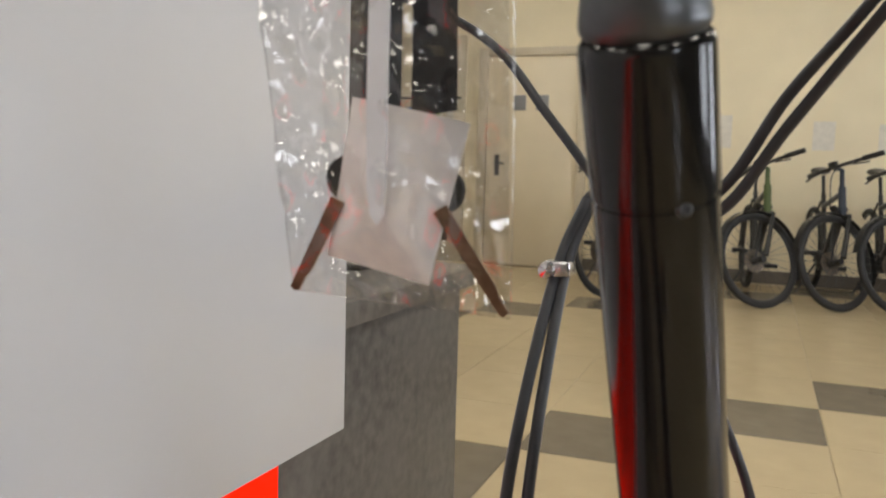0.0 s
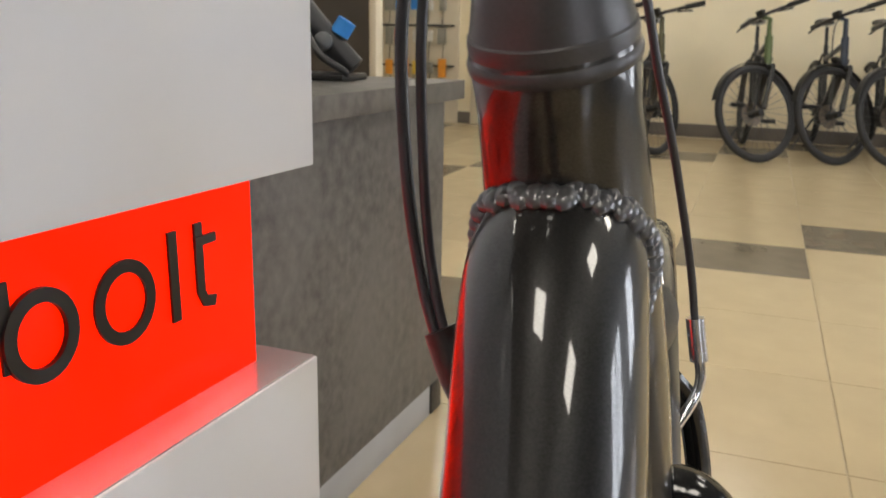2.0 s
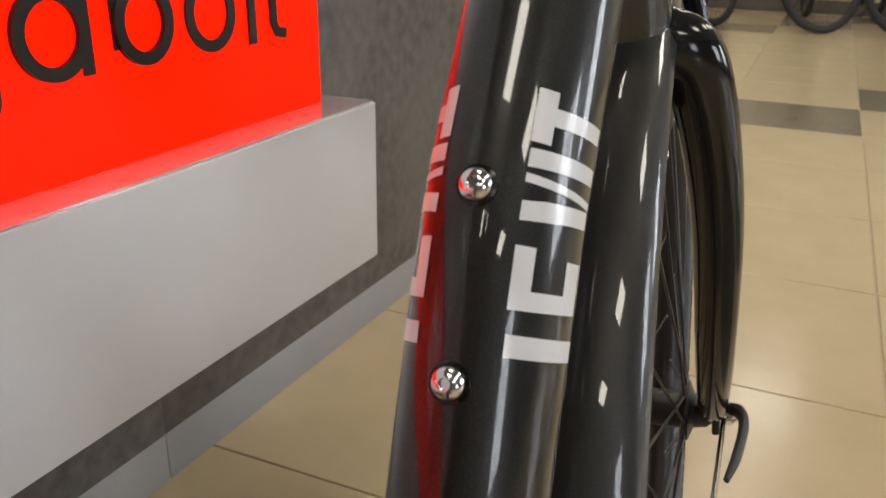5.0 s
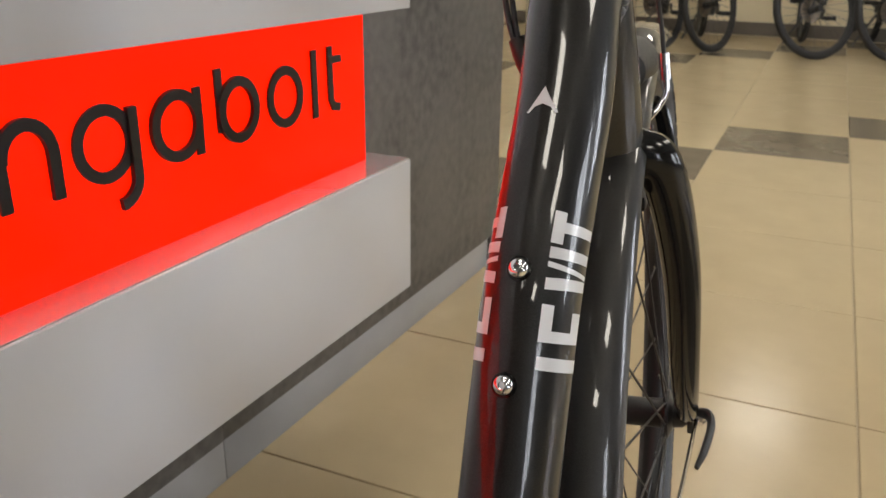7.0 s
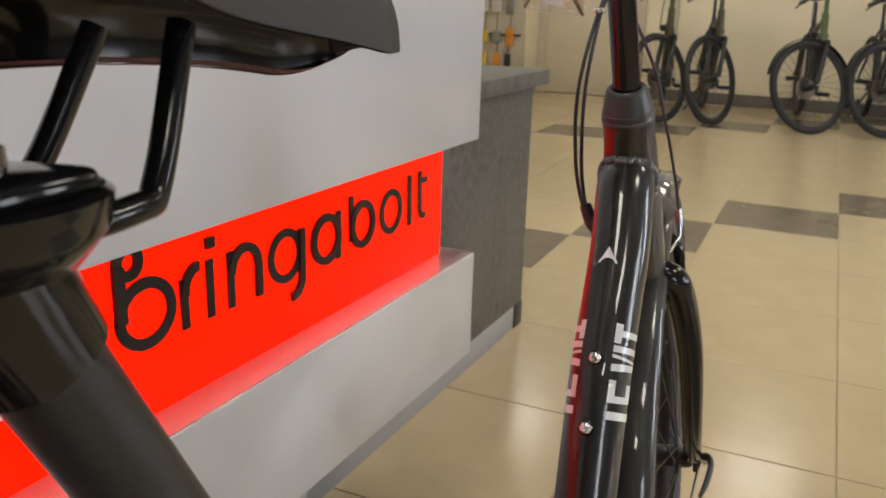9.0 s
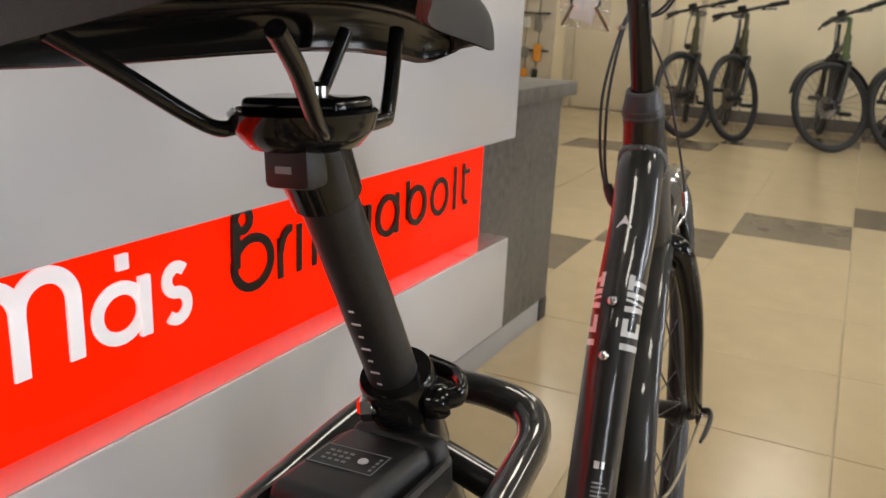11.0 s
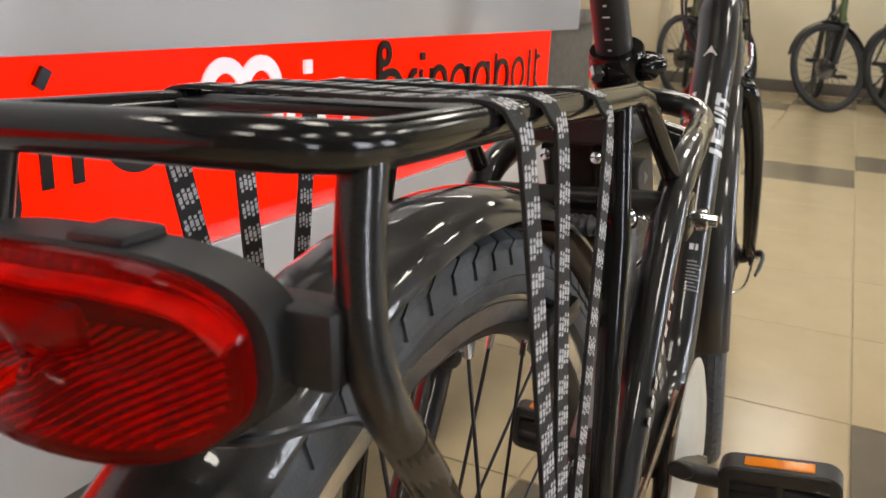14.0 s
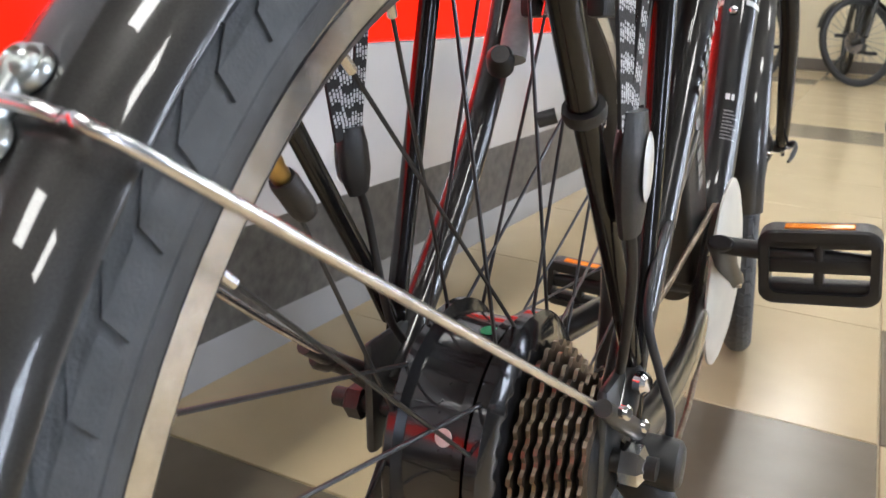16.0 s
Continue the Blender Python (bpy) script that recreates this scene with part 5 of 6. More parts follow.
cable([(-0.16, 0.90, 1.02), (-0.085, 0.945, 0.992), (-0.050, 0.938, 0.955), (-0.018, 0.935, 0.905), (0.0065, 0.940, 0.848), (0.0145, 0.946, 0.808), (0.0200, 0.956, 0.776), (0.0250, 0.972, 0.735), (0.0267, 0.981, 0.711)], 0.0018, "grey front brake cable")

# ---------------------------------------------------------------- elastic luggage strap on the carrier
M_BAND = mat("black_woven_band", (0.014, 0.014, 0.015), 0.7, var=0.3, scale=900, bump=0.5, bump_scale=1500)
M_DASH = mat("white_band_thread", (0.62, 0.63, 0.65), 0.65, var=0.15, scale=1200, bump=0.4, bump_scale=1800)
strap = thing("luggage_strap", "black woven triple luggage strap with white dashes over the carrier", "strap", ROOT)


def band(points, width, wide=(0, 1, 0)):
    """A flat band along points with four rows of woven white dashes."""
    pts = curve_points(points, 8)
    wide = Vector(wide)
    bm, bd = bmesh.new(), bmesh.new()
    rows, frames = [], []
    for i, p in enumerate(pts):
        t = (pts[min(i + 1, len(pts) - 1)] - pts[max(i - 1, 0)]).normalized()
        w = (wide - t * wide.dot(t)).normalized()
        nrm = w.cross(t)
        frames.append((p, w, nrm))
        rows.append([bm.verts.new(p + w * width * a + nrm * b) for a, b in ((-0.5, 0), (0.5, 0), (0.5, 0.0014), (-0.5, 0.0014))])
    for a, b in zip(rows, rows[1:]):
        for k in range(4):
            bm.faces.new((a[k], a[(k + 1) % 4], b[(k + 1) % 4], b[k]))
    bm.faces.new(rows[0])
    bm.faces.new(rows[-1])
    # rows of dashes every 11 mm
    run, want = 0.0, 0.0
    for (p, w, n0), (q, w2, n1) in zip(frames, frames[1:]):
        seg = (q - p).length
        while want <= run + seg:
            f = (want - run) / seg
            c, d = p.lerp(q, f), (q - p).normalized()
            for k in range(4):
                for sgn in (1, -1):
                    o = c + w * width * (-0.36 + 0.24 * k) + d * (0.0008 if k % 2 else 0.0)
                    nn = n0 * (0.0016 if sgn > 0 else -0.0002)
                    vs = [bd.verts.new(o + nn + d * a + w * b) for a, b in ((-0.0014, -width * 0.085), (0.0014, -width * 0.085), (0.0014, width * 0.085), (-0.0014, width * 0.085))]
                    bd.faces.new(vs)
                    for e in (-1, 1):
                        bd.faces.new([bd.verts.new(o + nn + d * (a + e * 0.0026) + w * (b - e * width * 0.03)) for a, b in ((-0.0007, -width * 0.07), (0.0007, -width * 0.07), (0.0007, width * 0.07), (-0.0007, width * 0.07))])
            want += 0.0112
        run += seg
    b = part("band", bm, M_BAND, strap, "black woven elastic band")
    tagged(part("white_thread", bd, M_DASH, b, "white thread woven in short dashes", smooth=False), kind="stuff")


for y, yl, wd in ((-0.006, 0.004, 0.0108), (-0.067, -0.047, 0.0120), (-0.101, -0.089, 0.0122)):
    RZT = 0.7135 + (0.10 - y) * 0.05 + 0.0066
    for sx, yy, foot in ((1, y, (0.0815, y * 0.12 - 0.070, 0.540)), (-1, yl, (-0.066, yl * 0.12 - 0.044, 0.522))):
        low = Vector(foot)
        top = Vector((sx * 0.0735, yy * 0.97 - 0.001, RZT - 0.022))
        band([(0, (y + yl) / 2, RZT), (sx * 0.035, yy, RZT), (sx * 0.062, yy, RZT), (sx * 0.0705, yy, RZT - 0.006), top, top.lerp(low, 0.5), low], wd, (0, sx, 0))
for sx, at in ((-1, Vector((-0.066, -0.045, 0.527))), (1, Vector((0.0820, -0.072, 0.545)))):
    ln = 1.0 if sx > 0 else 0.68
    conn = part("connector", tube([at, at + Vector((0, 0.000, -0.014 * ln)), at + Vector((0, 0.003, -0.035 * ln)), at + Vector((0, 0.005, -0.050 * ln))], 0.0125 if sx > 0 else 0.0092, 18, 6, side=(0, 1, 0), flat=0.42 if sx > 0 else 0.6, radii=[0.9, 1.2, 1.15, 0.8]), M_PLASTIC, strap, "moulded black plastic connector")
    part("connector_mark", lathe([(0.0075, 0.0), (0.0065, 0.0006)], 20, Matrix.Translation(at + Vector((sx * 0.0066, 0.001, -0.022 * ln))) @ aim((0, 0, 0), (sx, 0, 0)) @ Matrix.Diagonal((1, 1.9, 1, 1))), M_WHITEPRINT, conn)
    part("hook", tube([at + Vector((0, 0.005, -0.047 * ln)), at + Vector((0, 0.013, -0.072 * ln)), at + Vector((-sx * 0.004, 0.024, -0.105)), at + Vector((-sx * 0.008, 0.034, -0.125))], 0.0024, 10, 6), M_SATIN, conn)

# ---------------------------------------------------------------- clear bag hanging from the handlebar
M_FILM = mat("clear_film", (0.9, 0.9, 0.9), 0.06, bump=0.6, bump_scale=70)
nt = M_FILM.node_tree
glossy, clear, mixer = nt.nodes.new("ShaderNodeBsdfGlossy"), nt.nodes.new("ShaderNodeBsdfTransparent"), nt.nodes.new("ShaderNodeMixShader")
clear.inputs[0].default_value = (0.985, 0.985, 0.985, 1)
glossy.inputs["Roughness"].default_value = 0.10
nt.links.new(nt.nodes["Principled BSDF"].inputs["Normal"].links[0].from_socket, glossy.inputs["Normal"])
mixer.inputs[0].default_value = 0.15
nt.links.new(clear.outputs[0], mixer.inputs[1])
nt.links.new(glossy.outputs[0], mixer.inputs[2])
nt.links.new(mixer.outputs[0], nt.nodes["Material Output"].inputs[0])
M_PAPER = mat("white_paper", (0.92, 0.90, 0.89), 0.85, var=0.08, scale=90, bump=0.4, bump_scale=120, second=(0.78, 0.74, 0.73), second_scale=60, second_amount=0.6)
M_TIE = mat("white_nylon", (0.72, 0.74, 0.78), 0.4, var=0.03, scale=60)
M_BRASS = mat("brown_key_metal", (0.28, 0.17, 0.11), 0.35, metal=0.9, var=0.3, scale=150)
BAGO, BAGR = Vector((-0.1120, 0.8465, 0.9090)), Vector((0.960, 0.280, 0.0))
BAGN = Vector((0.280, -0.960, 0.0))
bag = thing("clear_bag", "clear plastic bag of keys and paper hung from the handlebar", "bag")
PXM = 0.0001362


def in_bag(u, v, out=0.0):
    return BAGO + BAGR * (u - 685) * PXM + Vector((0, 0, (441 - v) * PXM)) + BAGN * out


def sheet(corners, out, nx=14, ny=14, crumple=0.0, seed=0.0):
    """A crumpled four-cornered sheet in the bag; corners clockwise from the top left."""
    bm = bmesh.new()
    tl, tr, br, bl = [Vector(c) for c in corners]
    rows = []
    for j in range(ny + 1):
        row = []
        for i in range(nx + 1):
            f, g = i / nx, j / ny
            q = tl.lerp(tr, f).lerp(bl.lerp(br, f), g)
            n = noise.noise(Vector((q.x * 0.011 + seed, q.y * 0.011, seed))) + 0.5 * noise.noise(Vector((q.x * 0.03, q.y * 0.03 + seed, 2 + seed)))
            n += 0.9 * abs(noise.noise(Vector((q.x * 0.016 - q.y * 0.006, q.y * 0.010 + seed * 3, 7 + seed))))
            edge = min(f, 1 - f, 1 - g) * 4
            row.append(bm.verts.new(in_bag(q.x, q.y, out * min(1, edge) + crumple * n)))
        rows.append(row)
    for a, b in zip(rows, rows[1:]):
        for i in range(nx):
            bm.faces.new((a[i], a[i + 1], b[i + 1], b[i]))
    return bm


part("film", sheet([(398, -330), (872, -330), (902, 547), (516, 512)], 0.0075, 36, 60, 0.0036, 1.3), M_FILM, bag, "front sheet of clear film")
part("film", sheet([(398, -330), (872, -330), (902, 547), (516, 512)], -0.0065, 36, 60, 0.0032, 5.1), M_FILM, bag, "back sheet of clear film")
paper = sheet([(616, 170), (824, 212), (758, 496), (576, 450)], 0.0052, 12, 14, 0.0006, 8.2)
part("paper_slip", paper, M_PAPER, bag, "crumpled white paper slip")
part("dark_card", sheet([(634, -300), (700, -300), (702, 205), (634, 205)], 0.0012, 6, 8, 0.0002, 3.0), M_CABLE, bag)
part("dark_card", sheet([(716, -300), (790, -260), (800, 190), (720, 205)], 0.0002, 6, 8, 0.0003, 4.0), M_CABLE, bag)
tie = bmesh.new()
outl = [(658, -330), (692, -330), (690, 180), (690, 330), (687, 372), (676, 388), (664, 372), (658, 330), (655, 180)]
lo = [tie.verts.new(in_bag(u, v, 0.0085)) for u, v in outl]
hi = [tie.verts.new(in_bag(u, v, 0.0098)) for u, v in outl]
tie.faces.new(lo)
tie.faces.new(hi[::-1])
for k in range(len(lo)):
    tie.faces.new((lo[k], lo[(k + 1) % len(lo)], hi[(k + 1) % len(lo)], hi[k]))
part("tie_tail", tie, M_TIE, bag, "white nylon tie tail", smooth=False)
for head_c, shaft in (((606, 312), [(596, 350), (520, 508)]), ((776, 330), [(776, 360), (893, 540)])):
    part("key_head", lathe([(0.0052, -0.001), (0.0056, 0.0), (0.0052, 0.001)], 20, Matrix.Translation(in_bag(*head_c, -0.0030)) @ Vector(BAGN).to_track_quat("Z", "Y").to_matrix().to_4x4()), M_PLASTIC, bag, "dark plastic key head")
    (u0, v0), (u1, v1) = shaft
    L = math.hypot(u1 - u0, v1 - v0)
    px, py = -(v1 - v0) / L * 13, (u1 - u0) / L * 13
    kb = bmesh.new()
    out1 = [(u0 + px, v0 + py), (u1 + px * 0.55, v1 + py * 0.55), (u1, v1 + 4), (u1 - px * 0.7, v1 - py * 0.7)]
    for f in (0.85, 0.78, 0.70, 0.62, 0.54, 0.46):
        out1.append((u0 + (u1 - u0) * f - px * (0.62 if int(f * 100) % 2 else 1.0), v0 + (v1 - v0) * f - py * (0.62 if int(f * 100) % 2 else 1.0)))
    out1.append((u0 - px, v0 - py))
    a = [kb.verts.new(in_bag(u, v, 0.0005)) for u, v in out1]
    b = [kb.verts.new(in_bag(u, v, 0.0024)) for u, v in out1]
    kb.faces.new(a)
    kb.faces.new(b[::-1])
    for k in range(len(a)):
        kb.faces.new((a[k], a[(k + 1) % len(a)], b[(k + 1) % len(a)], b[k]))
    part("key_blade", kb, M_BRASS, bag, "brown metal key blade", smooth=False)
for a, b in (((396, -330), (514, 512)), ((874, -330), (904, 549)), ((513, 513), (904, 549))):
    part("film_seam", tube([in_bag(*a, 0.0), in_bag((a[0] + b[0]) / 2 + 6, (a[1] + b[1]) / 2, 0.0012), in_bag(*b, 0.0)], 0.00026, 6, 5), M_FILM, bag)
part("hanger", tube([in_bag(675, -330, 0.009), in_bag(690, -420, 0.004), BAR + Vector((-0.085, -0.014, 0.010))], 0.0015, 8), M_TIE, bag)

# ---------------------------------------------------------------- shop background
door = tagged(link("door_1", box(-2.74, -1.86, WALL_Y - 0.045, WALL_Y - 0.002, 0.006, 1.98, 0.003), M_DOOR), "cream painted door in the far wall", "door", kind="structure")
for x0, x1, z0, z1 in ((-2.83, -2.745, 0.0, 2.06), (-1.855, -1.77, 0.0, 2.06), (-2.745, -1.855, 1.985, 2.06)):
    part("door_frame", box(x0, x1, WALL_Y - 0.07, WALL_Y - 0.003, z0, z1, 0.003), M_DOORFRAME, door)
part("door_handle", tube([(-2.63, WALL_Y - 0.05, 0.98), (-2.63, WALL_Y - 0.11, 0.98), (-2.54, WALL_Y - 0.115, 0.975)], 0.012, 10, 4), M_SATIN, door, "dark lever handle")
part("handle_plate", box(-2.655, -2.605, WALL_Y - 0.052, WALL_Y - 0.046, 0.86, 1.06, 0.003), M_SATIN, door)
for x in (-2.42, -2.20):
    part("door_sign", box(x - 0.06, x + 0.06, WALL_Y - 0.052, WALL_Y - 0.0455, 1.48, 1.62, 0.002), M_GREYPRINT, door)
for x, z, w, h in ((-0.62, 1.30, 0.22, 0.28), (0.22, 1.27, 0.17, 0.24), (0.75, 1.25, 0.24, 0.24), (1.35, 1.27, 0.2, 0.24)):
    sheet_ob = thing("wall_notice", "pale paper notice on the cream wall", "notice", group="wall notices")
    part("paper", box(x - w / 2, x + w / 2, WALL_Y - 0.004, WALL_Y - 0.0012, z - h / 2, z + h / 2), M_NOTICE, sheet_ob, smooth=False)
duct = thing("wall_trunking", "narrow cable trunking on the cream wall", "trunking")
part("duct", box(-1.52, -1.47, WALL_Y - 0.03, WALL_Y - 0.002, 0.11, 3.0, 0.002), M_DOORFRAME, duct)


# ---- parked bicycles
def torus(bm, centre, axis, big, small, n=48, k=10):
    m = aim(centre, axis)
    return lathe([(big + small * math.cos(2 * math.pi * j / k), small * math.sin(2 * math.pi * j / k)) for j in range(k)], n, m, bm, closed=True)


def parked_bike(accent, label, steer, fenders):
    """A dark trekking bicycle; origin on the floor under its front wheel, its frame running back along +y."""
    root = thing("parked_bicycle", label, "bicycle", group="bicycles parked along the wall")
    fr = Vector((0, 0, 0.345))
    ax = Vector((0, 0.045, 0.345))
    hb, ht = Vector((0, 0.19, 0.66)), Vector((0, 0.26, 0.86))
    hu = (ht - hb).normalized()
    turn = Matrix.Translation(hb) @ Matrix.Rotation(radians(steer), 4, hu) @ Matrix.Translation(-hb)
    # the wheel's own contact stays at the origin
    shift = Matrix.Translation(-Vector(((turn @ fr).x, (turn @ fr).y, 0)))
    steered = []
    fwheel = part("front_wheel", torus(None, fr, (1, 0, 0), 0.300, 0.012, 48, 8), M_DARKFAR, root)
    part("tyre", torus(None, fr, (1, 0, 0), 0.322, 0.024, 48, 10), M_DARKRUBBER, fwheel)
    bm = bmesh.new()
    for k in range(28):
        a = 2 * math.pi * k / 28
        rod(fr + Vector((0.02 if k % 2 else -0.02, 0.02 * math.cos(a + 0.9), 0.02 * math.sin(a + 0.9))), fr + Vector((0, 0.295 * math.cos(a), 0.295 * math.sin(a))), 0.0016, 4, bm)
    tagged(part("spokes", bm, M_ALUGREY, fwheel), kind="stuff")
    part("hub", rod(fr + Vector((-0.055, 0, 0)), fr + Vector((0.055, 0, 0)), 0.024, 14), M_DARKFAR, fwheel)
    part("brake_disc", lathe([(0.03, 0.0), (0.085, 0.0), (0.085, 0.002), (0.03, 0.002)], 28, aim(fr + Vector((-0.045, 0, 0)), (1, 0, 0)), closed=True), M_STEEL, fwheel)
    forkp = part("fork", tube([hb - hu * 0.02 + Vector((-0.06, 0, 0)), hb - hu * 0.02 + Vector((0.06, 0, 0))], 0.022, 12), M_DARKFAR, root)
    for sx in (-1, 1):
        part("fork_leg", tube([hb - hu * 0.02 + Vector((sx * 0.06, 0, 0)), fr + Vector((sx * 0.06, 0.02, 0.02))], 0.019, 12, radii=[0.8, 1.1]), M_DARKFAR, forkp)
    bar = ht + hu * 0.13
    stemp = part("stem", tube([ht, bar, bar + Vector((0, -0.06, 0.02))], 0.018, 12), accent, root)
    hbar = part("handlebar", tube([bar + Vector((-0.32, 0.04, 0.035)), bar + Vector((-0.1, -0.055, 0.03)), bar + Vector((0.1, -0.055, 0.03)), bar + Vector((0.32, 0.04, 0.035))], 0.0125, 10, 6, side=(0, 0, 1)), M_DARKFAR, root)
    for sx in (-1, 1):
        part("grip", tube([bar + Vector((sx * 0.20, -0.012, 0.034)), bar + Vector((sx * 0.33, 0.045, 0.035))], 0.019, 10), M_PLASTIC, hbar)
        part("brake_lever", tube([bar + Vector((sx * 0.15, -0.05, 0.028)), bar + Vector((sx * 0.18, -0.09, 0.01)), bar + Vector((sx * 0.28, -0.055, -0.005))], 0.007, 8), M_SATIN, hbar)
    part("cables", tube([bar + Vector((0.14, -0.05, 0.03)), bar + Vector((0.05, -0.16, -0.02)), hb + Vector((-0.04, -0.06, 0.06))], 0.004, 8, 6), M_CABLE, hbar)
    part("display", box(bar.x - 0.03, bar.x + 0.03, bar.y - 0.09, bar.y - 0.055, bar.z + 0.03, bar.z + 0.07, 0.004), M_PLASTIC, hbar)
    lampp = part("head_lamp", lathe([(0.012, -0.02), (0.026, 0.0), (0.026, 0.02), (0.02, 0.024)], 16, aim(hb + Vector((0, -0.055, 0.06)), (0, -1, -0.1))), M_PLASTIC, root)
    steered += [fwheel, forkp, stemp, hbar, lampp]
    if fenders:
        bm = bmesh.new()
        g = []
        for i in range(25):
            a = radians(-35 + 190 * i / 24)
            g.append([bm.verts.new(fr + Vector((x, 0.362 * math.cos(a) * 1, 0.362 * math.sin(a)))) for x in (-0.028, 0.028)] + [bm.verts.new(fr + Vector((x, 0.357 * math.cos(a), 0.357 * math.sin(a)))) for x in (0.028, -0.028)])
        for p, q in zip(g, g[1:]):
            for k in range(4):
                bm.faces.new((p[k], p[(k + 1) % 4], q[(k + 1) % 4], q[k]))
        steered.append(part("mudguard", bm, M_DARKFAR, root))
    for ob in steered:
        ob.matrix_basis = shift @ turn
    fixed = []
    fixed.append(part("head_tube", tube([hb, ht], 0.027, 14), accent, root))
    fixed.append(part("down_tube", tube([hb + hu * 0.05, Vector((0, 0.62, 0.30))], 0.036, 14), M_DARKFAR, root))
    fixed.append(part("top_tube", tube([ht - hu * 0.04, Vector((0, 0.80, 0.70))], 0.020, 12), M_DARKFAR, root))
    fixed.append(part("seat_tube", tube([Vector((0, 0.64, 0.29)), Vector((0, 0.83, 0.80))], 0.018, 12), M_DARKFAR, root))
    fixed.append(part("seat_post", tube([Vector((0, 0.83, 0.80)), Vector((0, 0.88, 0.94))], 0.0135, 10), M_SATIN, root))
    sd = part("saddle", tube([(0, 0.76, 0.975), (0, 0.86, 0.97), (0, 0.98, 0.98)], 0.06, 14, 6, flat=0.4, radii=[0.35, 0.7, 1.3]), M_PLASTIC, root)
    fixed.append(sd)
    cranks = part("motor", lathe([(0.05, -0.06), (0.075, -0.045), (0.075, 0.045), (0.05, 0.06)], 20, aim((0, 0.63, 0.29), (1, 0, 0))), M_PLASTIC, root)
    fixed.append(cranks)
    for sx in (-1, 1):
        part("crank", tube([(sx * 0.075, 0.63, 0.29), (sx * 0.085, 0.63 + sx * 0.15, 0.29 - sx * 0.07)], 0.011, 8), M_SATIN, cranks)
        part("pedal", box(min(sx * 0.09, sx * 0.19), max(sx * 0.09, sx * 0.19), 0.60 + sx * 0.15, 0.67 + sx * 0.15, 0.275 - sx * 0.07, 0.305 - sx * 0.07, 0.004), M_PLASTIC, cranks)
        fixed.append(part("chain_stay", tube([(sx * 0.03, 0.64, 0.29), (sx * 0.065, 1.10, 0.345)], 0.011, 8), M_DARKFAR, root))
        fixed.append(part("seat_stay", tube([(sx * 0.02, 0.81, 0.74), (sx * 0.065, 1.10, 0.345)], 0.009, 8), M_DARKFAR, root))
    rc = Vector((0, 1.10, 0.345))
    rwh = part("rear_wheel", torus(None, rc, (1, 0, 0), 0.300, 0.012, 40, 8), M_DARKFAR, root)
    part("tyre", torus(None, rc, (1, 0, 0), 0.322, 0.024, 40, 10), M_DARKRUBBER, rwh)
    fixed.append(rwh)
    stand = part("side_stand", tube([(-0.04, 0.72, 0.27), (-0.17, 0.78, 0.012)], 0.009, 8), M_ALUGREY, root)
    fixed.append(stand)
    for ob in fixed:
        ob.matrix_basis = shift
    return root


M_ACC_GREEN = mat("green_frame_paint", (0.07, 0.10, 0.03), 0.4, var=0.1)
M_ACC_BLUE = mat("blue_black_frame_paint", (0.02, 0.03, 0.05), 0.35, var=0.1)
M_ACC_YEL = mat("dark_frame_paint_yellow_marks", (0.05, 0.045, 0.012), 0.4, var=0.1)
b1 = parked_bike(M_ACC_YEL, "black mountain electric bicycle parked with its front wheel turned", -38, False)
b2 = copy_thing(b1, pose(-0.90, 6.92, 0, 0, 0, 14))
b1.matrix_basis = pose(-1.27, 6.80, 0, 0, 0, 12)
b3 = parked_bike(M_ACC_GREEN, "black trekking electric bicycle with green head tube and mudguards", -58, True)
b3.matrix_basis = pose(-0.19, 6.95, 0, 0, 0, 10)
b4 = parked_bike(M_ACC_BLUE, "dark blue trekking electric bicycle with mudguards", -56, True)
b4.matrix_basis = pose(0.31, 7.08, 0, 0, 0, 10)
copy_thing(b3, pose(0.70, 7.14, 0, 0, 0, 9))
copy_thing(b4, pose(1.18, 7.16, 0, 0, 0, 10))
copy_thing(b3, pose(1.66, 7.2, 0, 0, 0, 10))

# ---- goods rack at the wall beside the door
rack = thing("goods_rack", "wall display rack hung with coloured bicycle goods", "display rack")
part("back_board", box(-4.25, -2.98, WALL_Y - 0.03, WALL_Y - 0.002, 0.0, 2.2, 0.003), M_DOORFRAME, rack)
for z in (0.40, 0.78, 1.12, 1.46):
    part("rail", box(-4.2, -3.02, WALL_Y - 0.06, WALL_Y - 0.031, z + 0.13, z + 0.15, 0.002), M_SATIN, rack)
random.seed(11)
M_GOODS = [mat("goods_%s" % n, c, 0.5, var=0.1, scale=20) for n, c in (("blue", (0.03, 0.22, 0.60)), ("orange", (0.75, 0.30, 0.03)), ("yellow", (0.70, 0.50, 0.08)), ("white", (0.6, 0.58, 0.52)), ("black", (0.03, 0.03, 0.03)), ("grey", (0.25, 0.24, 0.2)), ("red", (0.35, 0.05, 0.06)), ("green", (0.2, 0.35, 0.06)))]
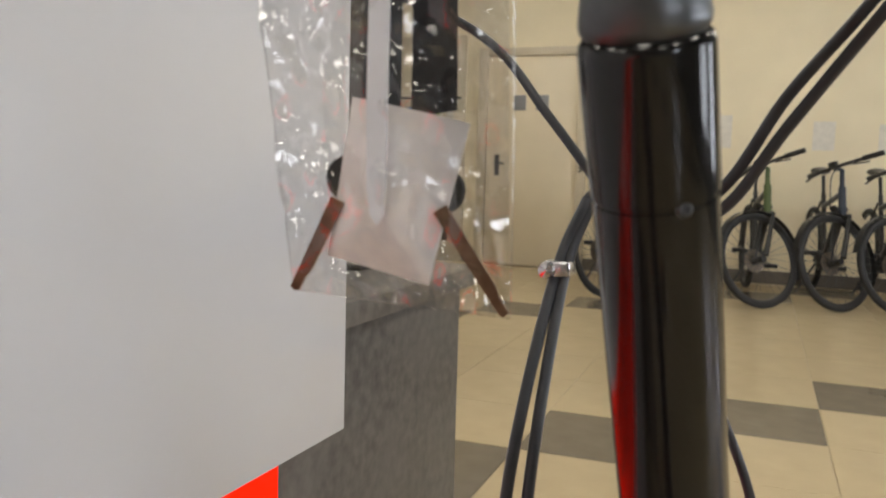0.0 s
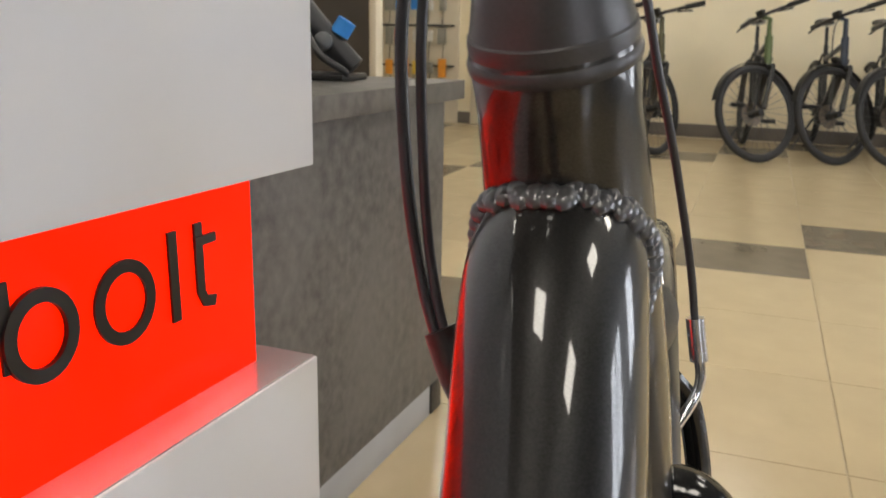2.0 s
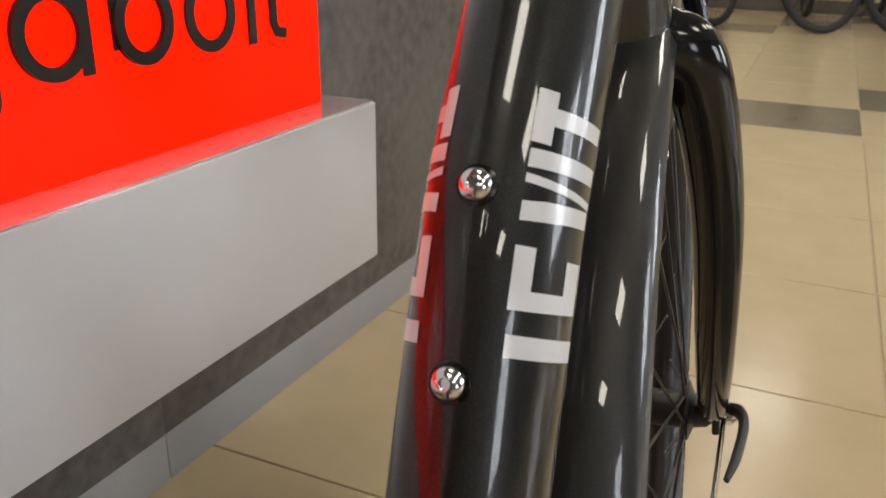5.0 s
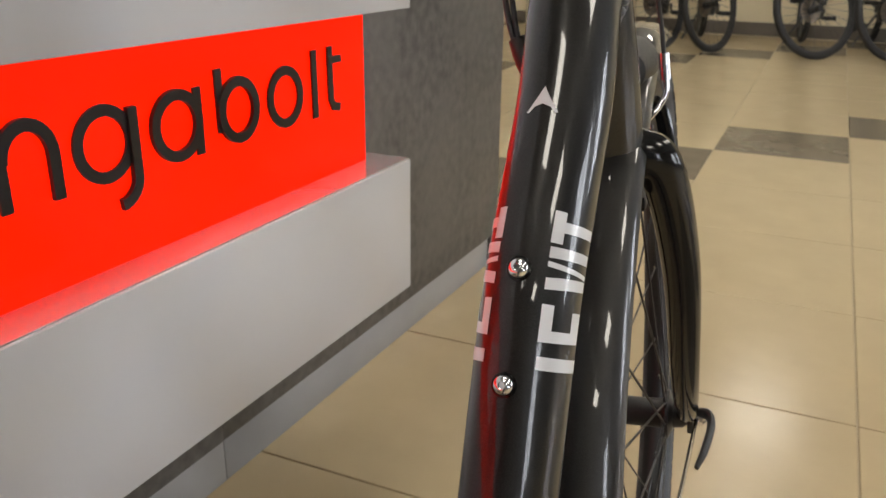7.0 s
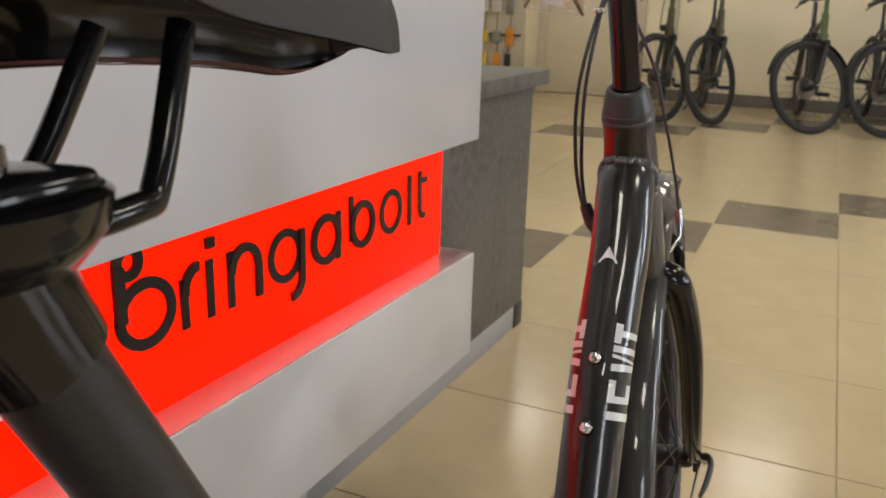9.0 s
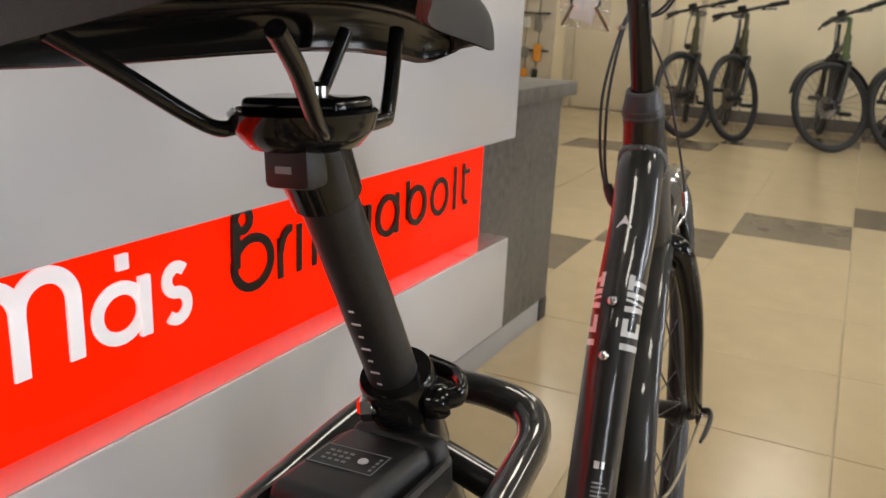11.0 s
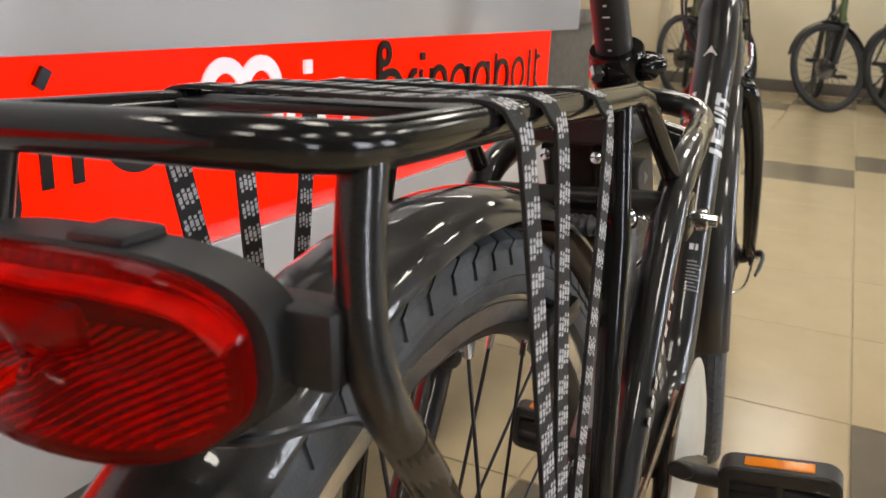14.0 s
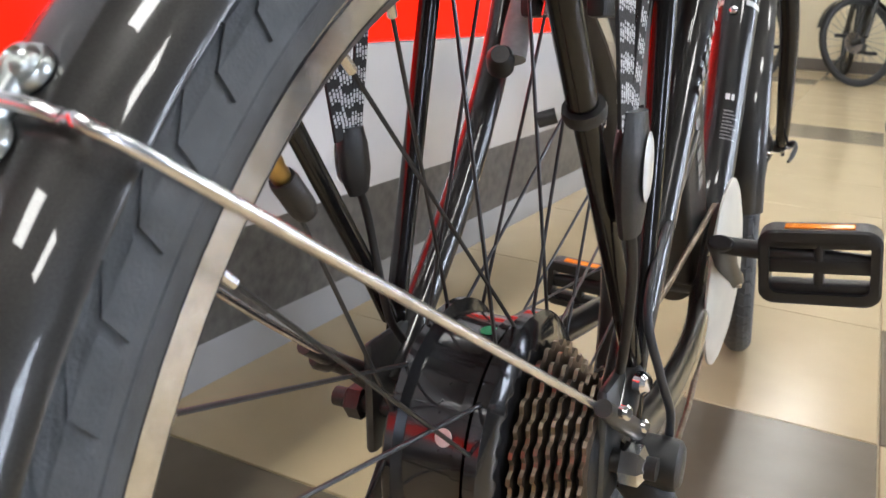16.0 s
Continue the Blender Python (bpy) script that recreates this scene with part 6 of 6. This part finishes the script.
for row, (z, pal) in enumerate(((0.28, (1, 2, 1, 4)), (0.52, (1, 1, 2, 5)), (0.82, (3, 5, 6, 3)), (1.12, (0, 3, 5, 0)), (1.42, (0, 2, 7, 3)))):
    for k in range(8):
        x = -4.14 + k * 0.145 + random.uniform(-0.02, 0.02)
        h, w = random.uniform(0.10, 0.19), random.uniform(0.06, 0.11)
        it = thing("hanging_pack", "small coloured goods pack hanging on the display rack", "goods pack", group="goods on the rack")
        part("card", box(x - w / 2, x + w / 2, WALL_Y - 0.085, WALL_Y - 0.062, z - h / 2, z + h / 2, 0.004), M_GOODS[pal[(k + row) % 4]], it)
        part("hanger", rod((x, WALL_Y - 0.07, z + h / 2), (x, WALL_Y - 0.045, z + 0.25 if z + 0.25 < 1.7 else z + 0.2), 0.004, 6), M_SATIN, it)

# ---- things on the stone desk
tool = thing("bicycle_pump", "black bicycle pump with a blue head on the stone-look desk", "pump")
part("barrel", tube([(-0.875, 2.08, 0.865), (-0.835, 2.10, 0.815), (-0.772, 2.12, 0.752)], 0.026, 16, 4, radii=[1.2, 1.1, 0.85]), M_PLASTIC, tool)
part("base_foot", box(-0.90, -0.76, 2.05, 2.15, 0.7285, 0.742, 0.004), M_PLASTIC, tool)
part("pump_head", tube([(-0.80, 2.11, 0.815), (-0.785, 2.115, 0.84)], 0.019, 14), M_GOODS[0], tool, "blue pump head")
part("gauge", lathe([(0.018, 0.0), (0.018, 0.008), (0.014, 0.010)], 18, aim((-0.815, 2.075, 0.80), (0.3, -0.9, 0.2))), M_ALUGREY, tool)
part("hose", tube([(-0.86, 2.07, 0.84), (-0.80, 2.03, 0.78), (-0.76, 2.06, 0.745), (-0.80, 2.10, 0.735)], 0.007, 10, 6), M_PLASTIC, tool)
blue = thing("blue_carton", "small blue and white carton on the stone-look desk", "carton")
part("carton", box(-1.20, -1.13, 2.22, 2.30, 0.7285, 0.775, 0.004), M_GOODS[0], blue)
board = thing("dark_partition", "tall dark brown partition panel behind the desk", "partition")
part("panel", box(-2.6, -1.50, 3.60, 3.64, 0.0, 2.2, 0.003), M_DARKBOARD, board)
part("panel_edge", box(-1.5, -1.47, 3.59, 3.65, 0.0, 2.2, 0.003), M_DOORFRAME, board)
part("notice", box(-2.02, -1.90, 3.595, 3.599, 1.0, 1.08), M_GREYPRINT, board, smooth=False)

# ---------------------------------------------------------------- floor tiles
TS, GAP = 0.494, 0.003
UX, UY = Vector((math.cos(FLOOR_TURN), math.sin(FLOOR_TURN), 0)), Vector((-math.sin(FLOOR_TURN), math.cos(FLOOR_TURN), 0))
U0 = Vector((0.160, 3.790, 0.0)) - UX * TS + UX * TS - UY * TS * 4
bm = box(GAP / 2, TS - GAP / 2, GAP / 2, TS - GAP / 2, -0.008, 0.0, 0.0012, 1)
tile_mesh = bpy.data.meshes.new("tile")
bm.to_mesh(tile_mesh)
dark_mesh = tile_mesh.copy()
tile_mesh.materials.append(M_TILE)
dark_mesh.materials.append(M_DARKTILE)
rest = bmesh.new()
for col in range(-11, 11):
    for row in range(-12, 14):
        p = U0 + UX * TS * col + UY * TS * row
        m = Matrix.Translation(p) @ Matrix.Rotation(FLOOR_TURN, 4, "Z")
        centre = p + (UX + UY) * TS / 2
        if not (-4.9 < centre.x < 4.9 and -3.9 < centre.y < WALL_Y - 0.05):
            continue
        dark = (row - col) % 7 == 5
        if -4 <= col <= 3 and -5 <= row <= 12:
            ob = new("tile", dark_mesh if dark else tile_mesh)
            ob.parent = floor
            ob.matrix_basis = m
        elif not dark:
            rest.verts.ensure_lookup_table()
            tmp = bm.copy()
            bmesh.ops.transform(tmp, matrix=m, verts=tmp.verts)
            me = bpy.data.meshes.new("tmp")
            tmp.to_mesh(me)
            tmp.free()
            rest.from_mesh(me)
            bpy.data.meshes.remove(me)
        else:
            ob = new("tile", dark_mesh)
            ob.parent = floor
            ob.matrix_basis = m
bm.free()
tagged(part("far_tiles", rest, M_TILE, floor, smooth=False), kind="stuff")
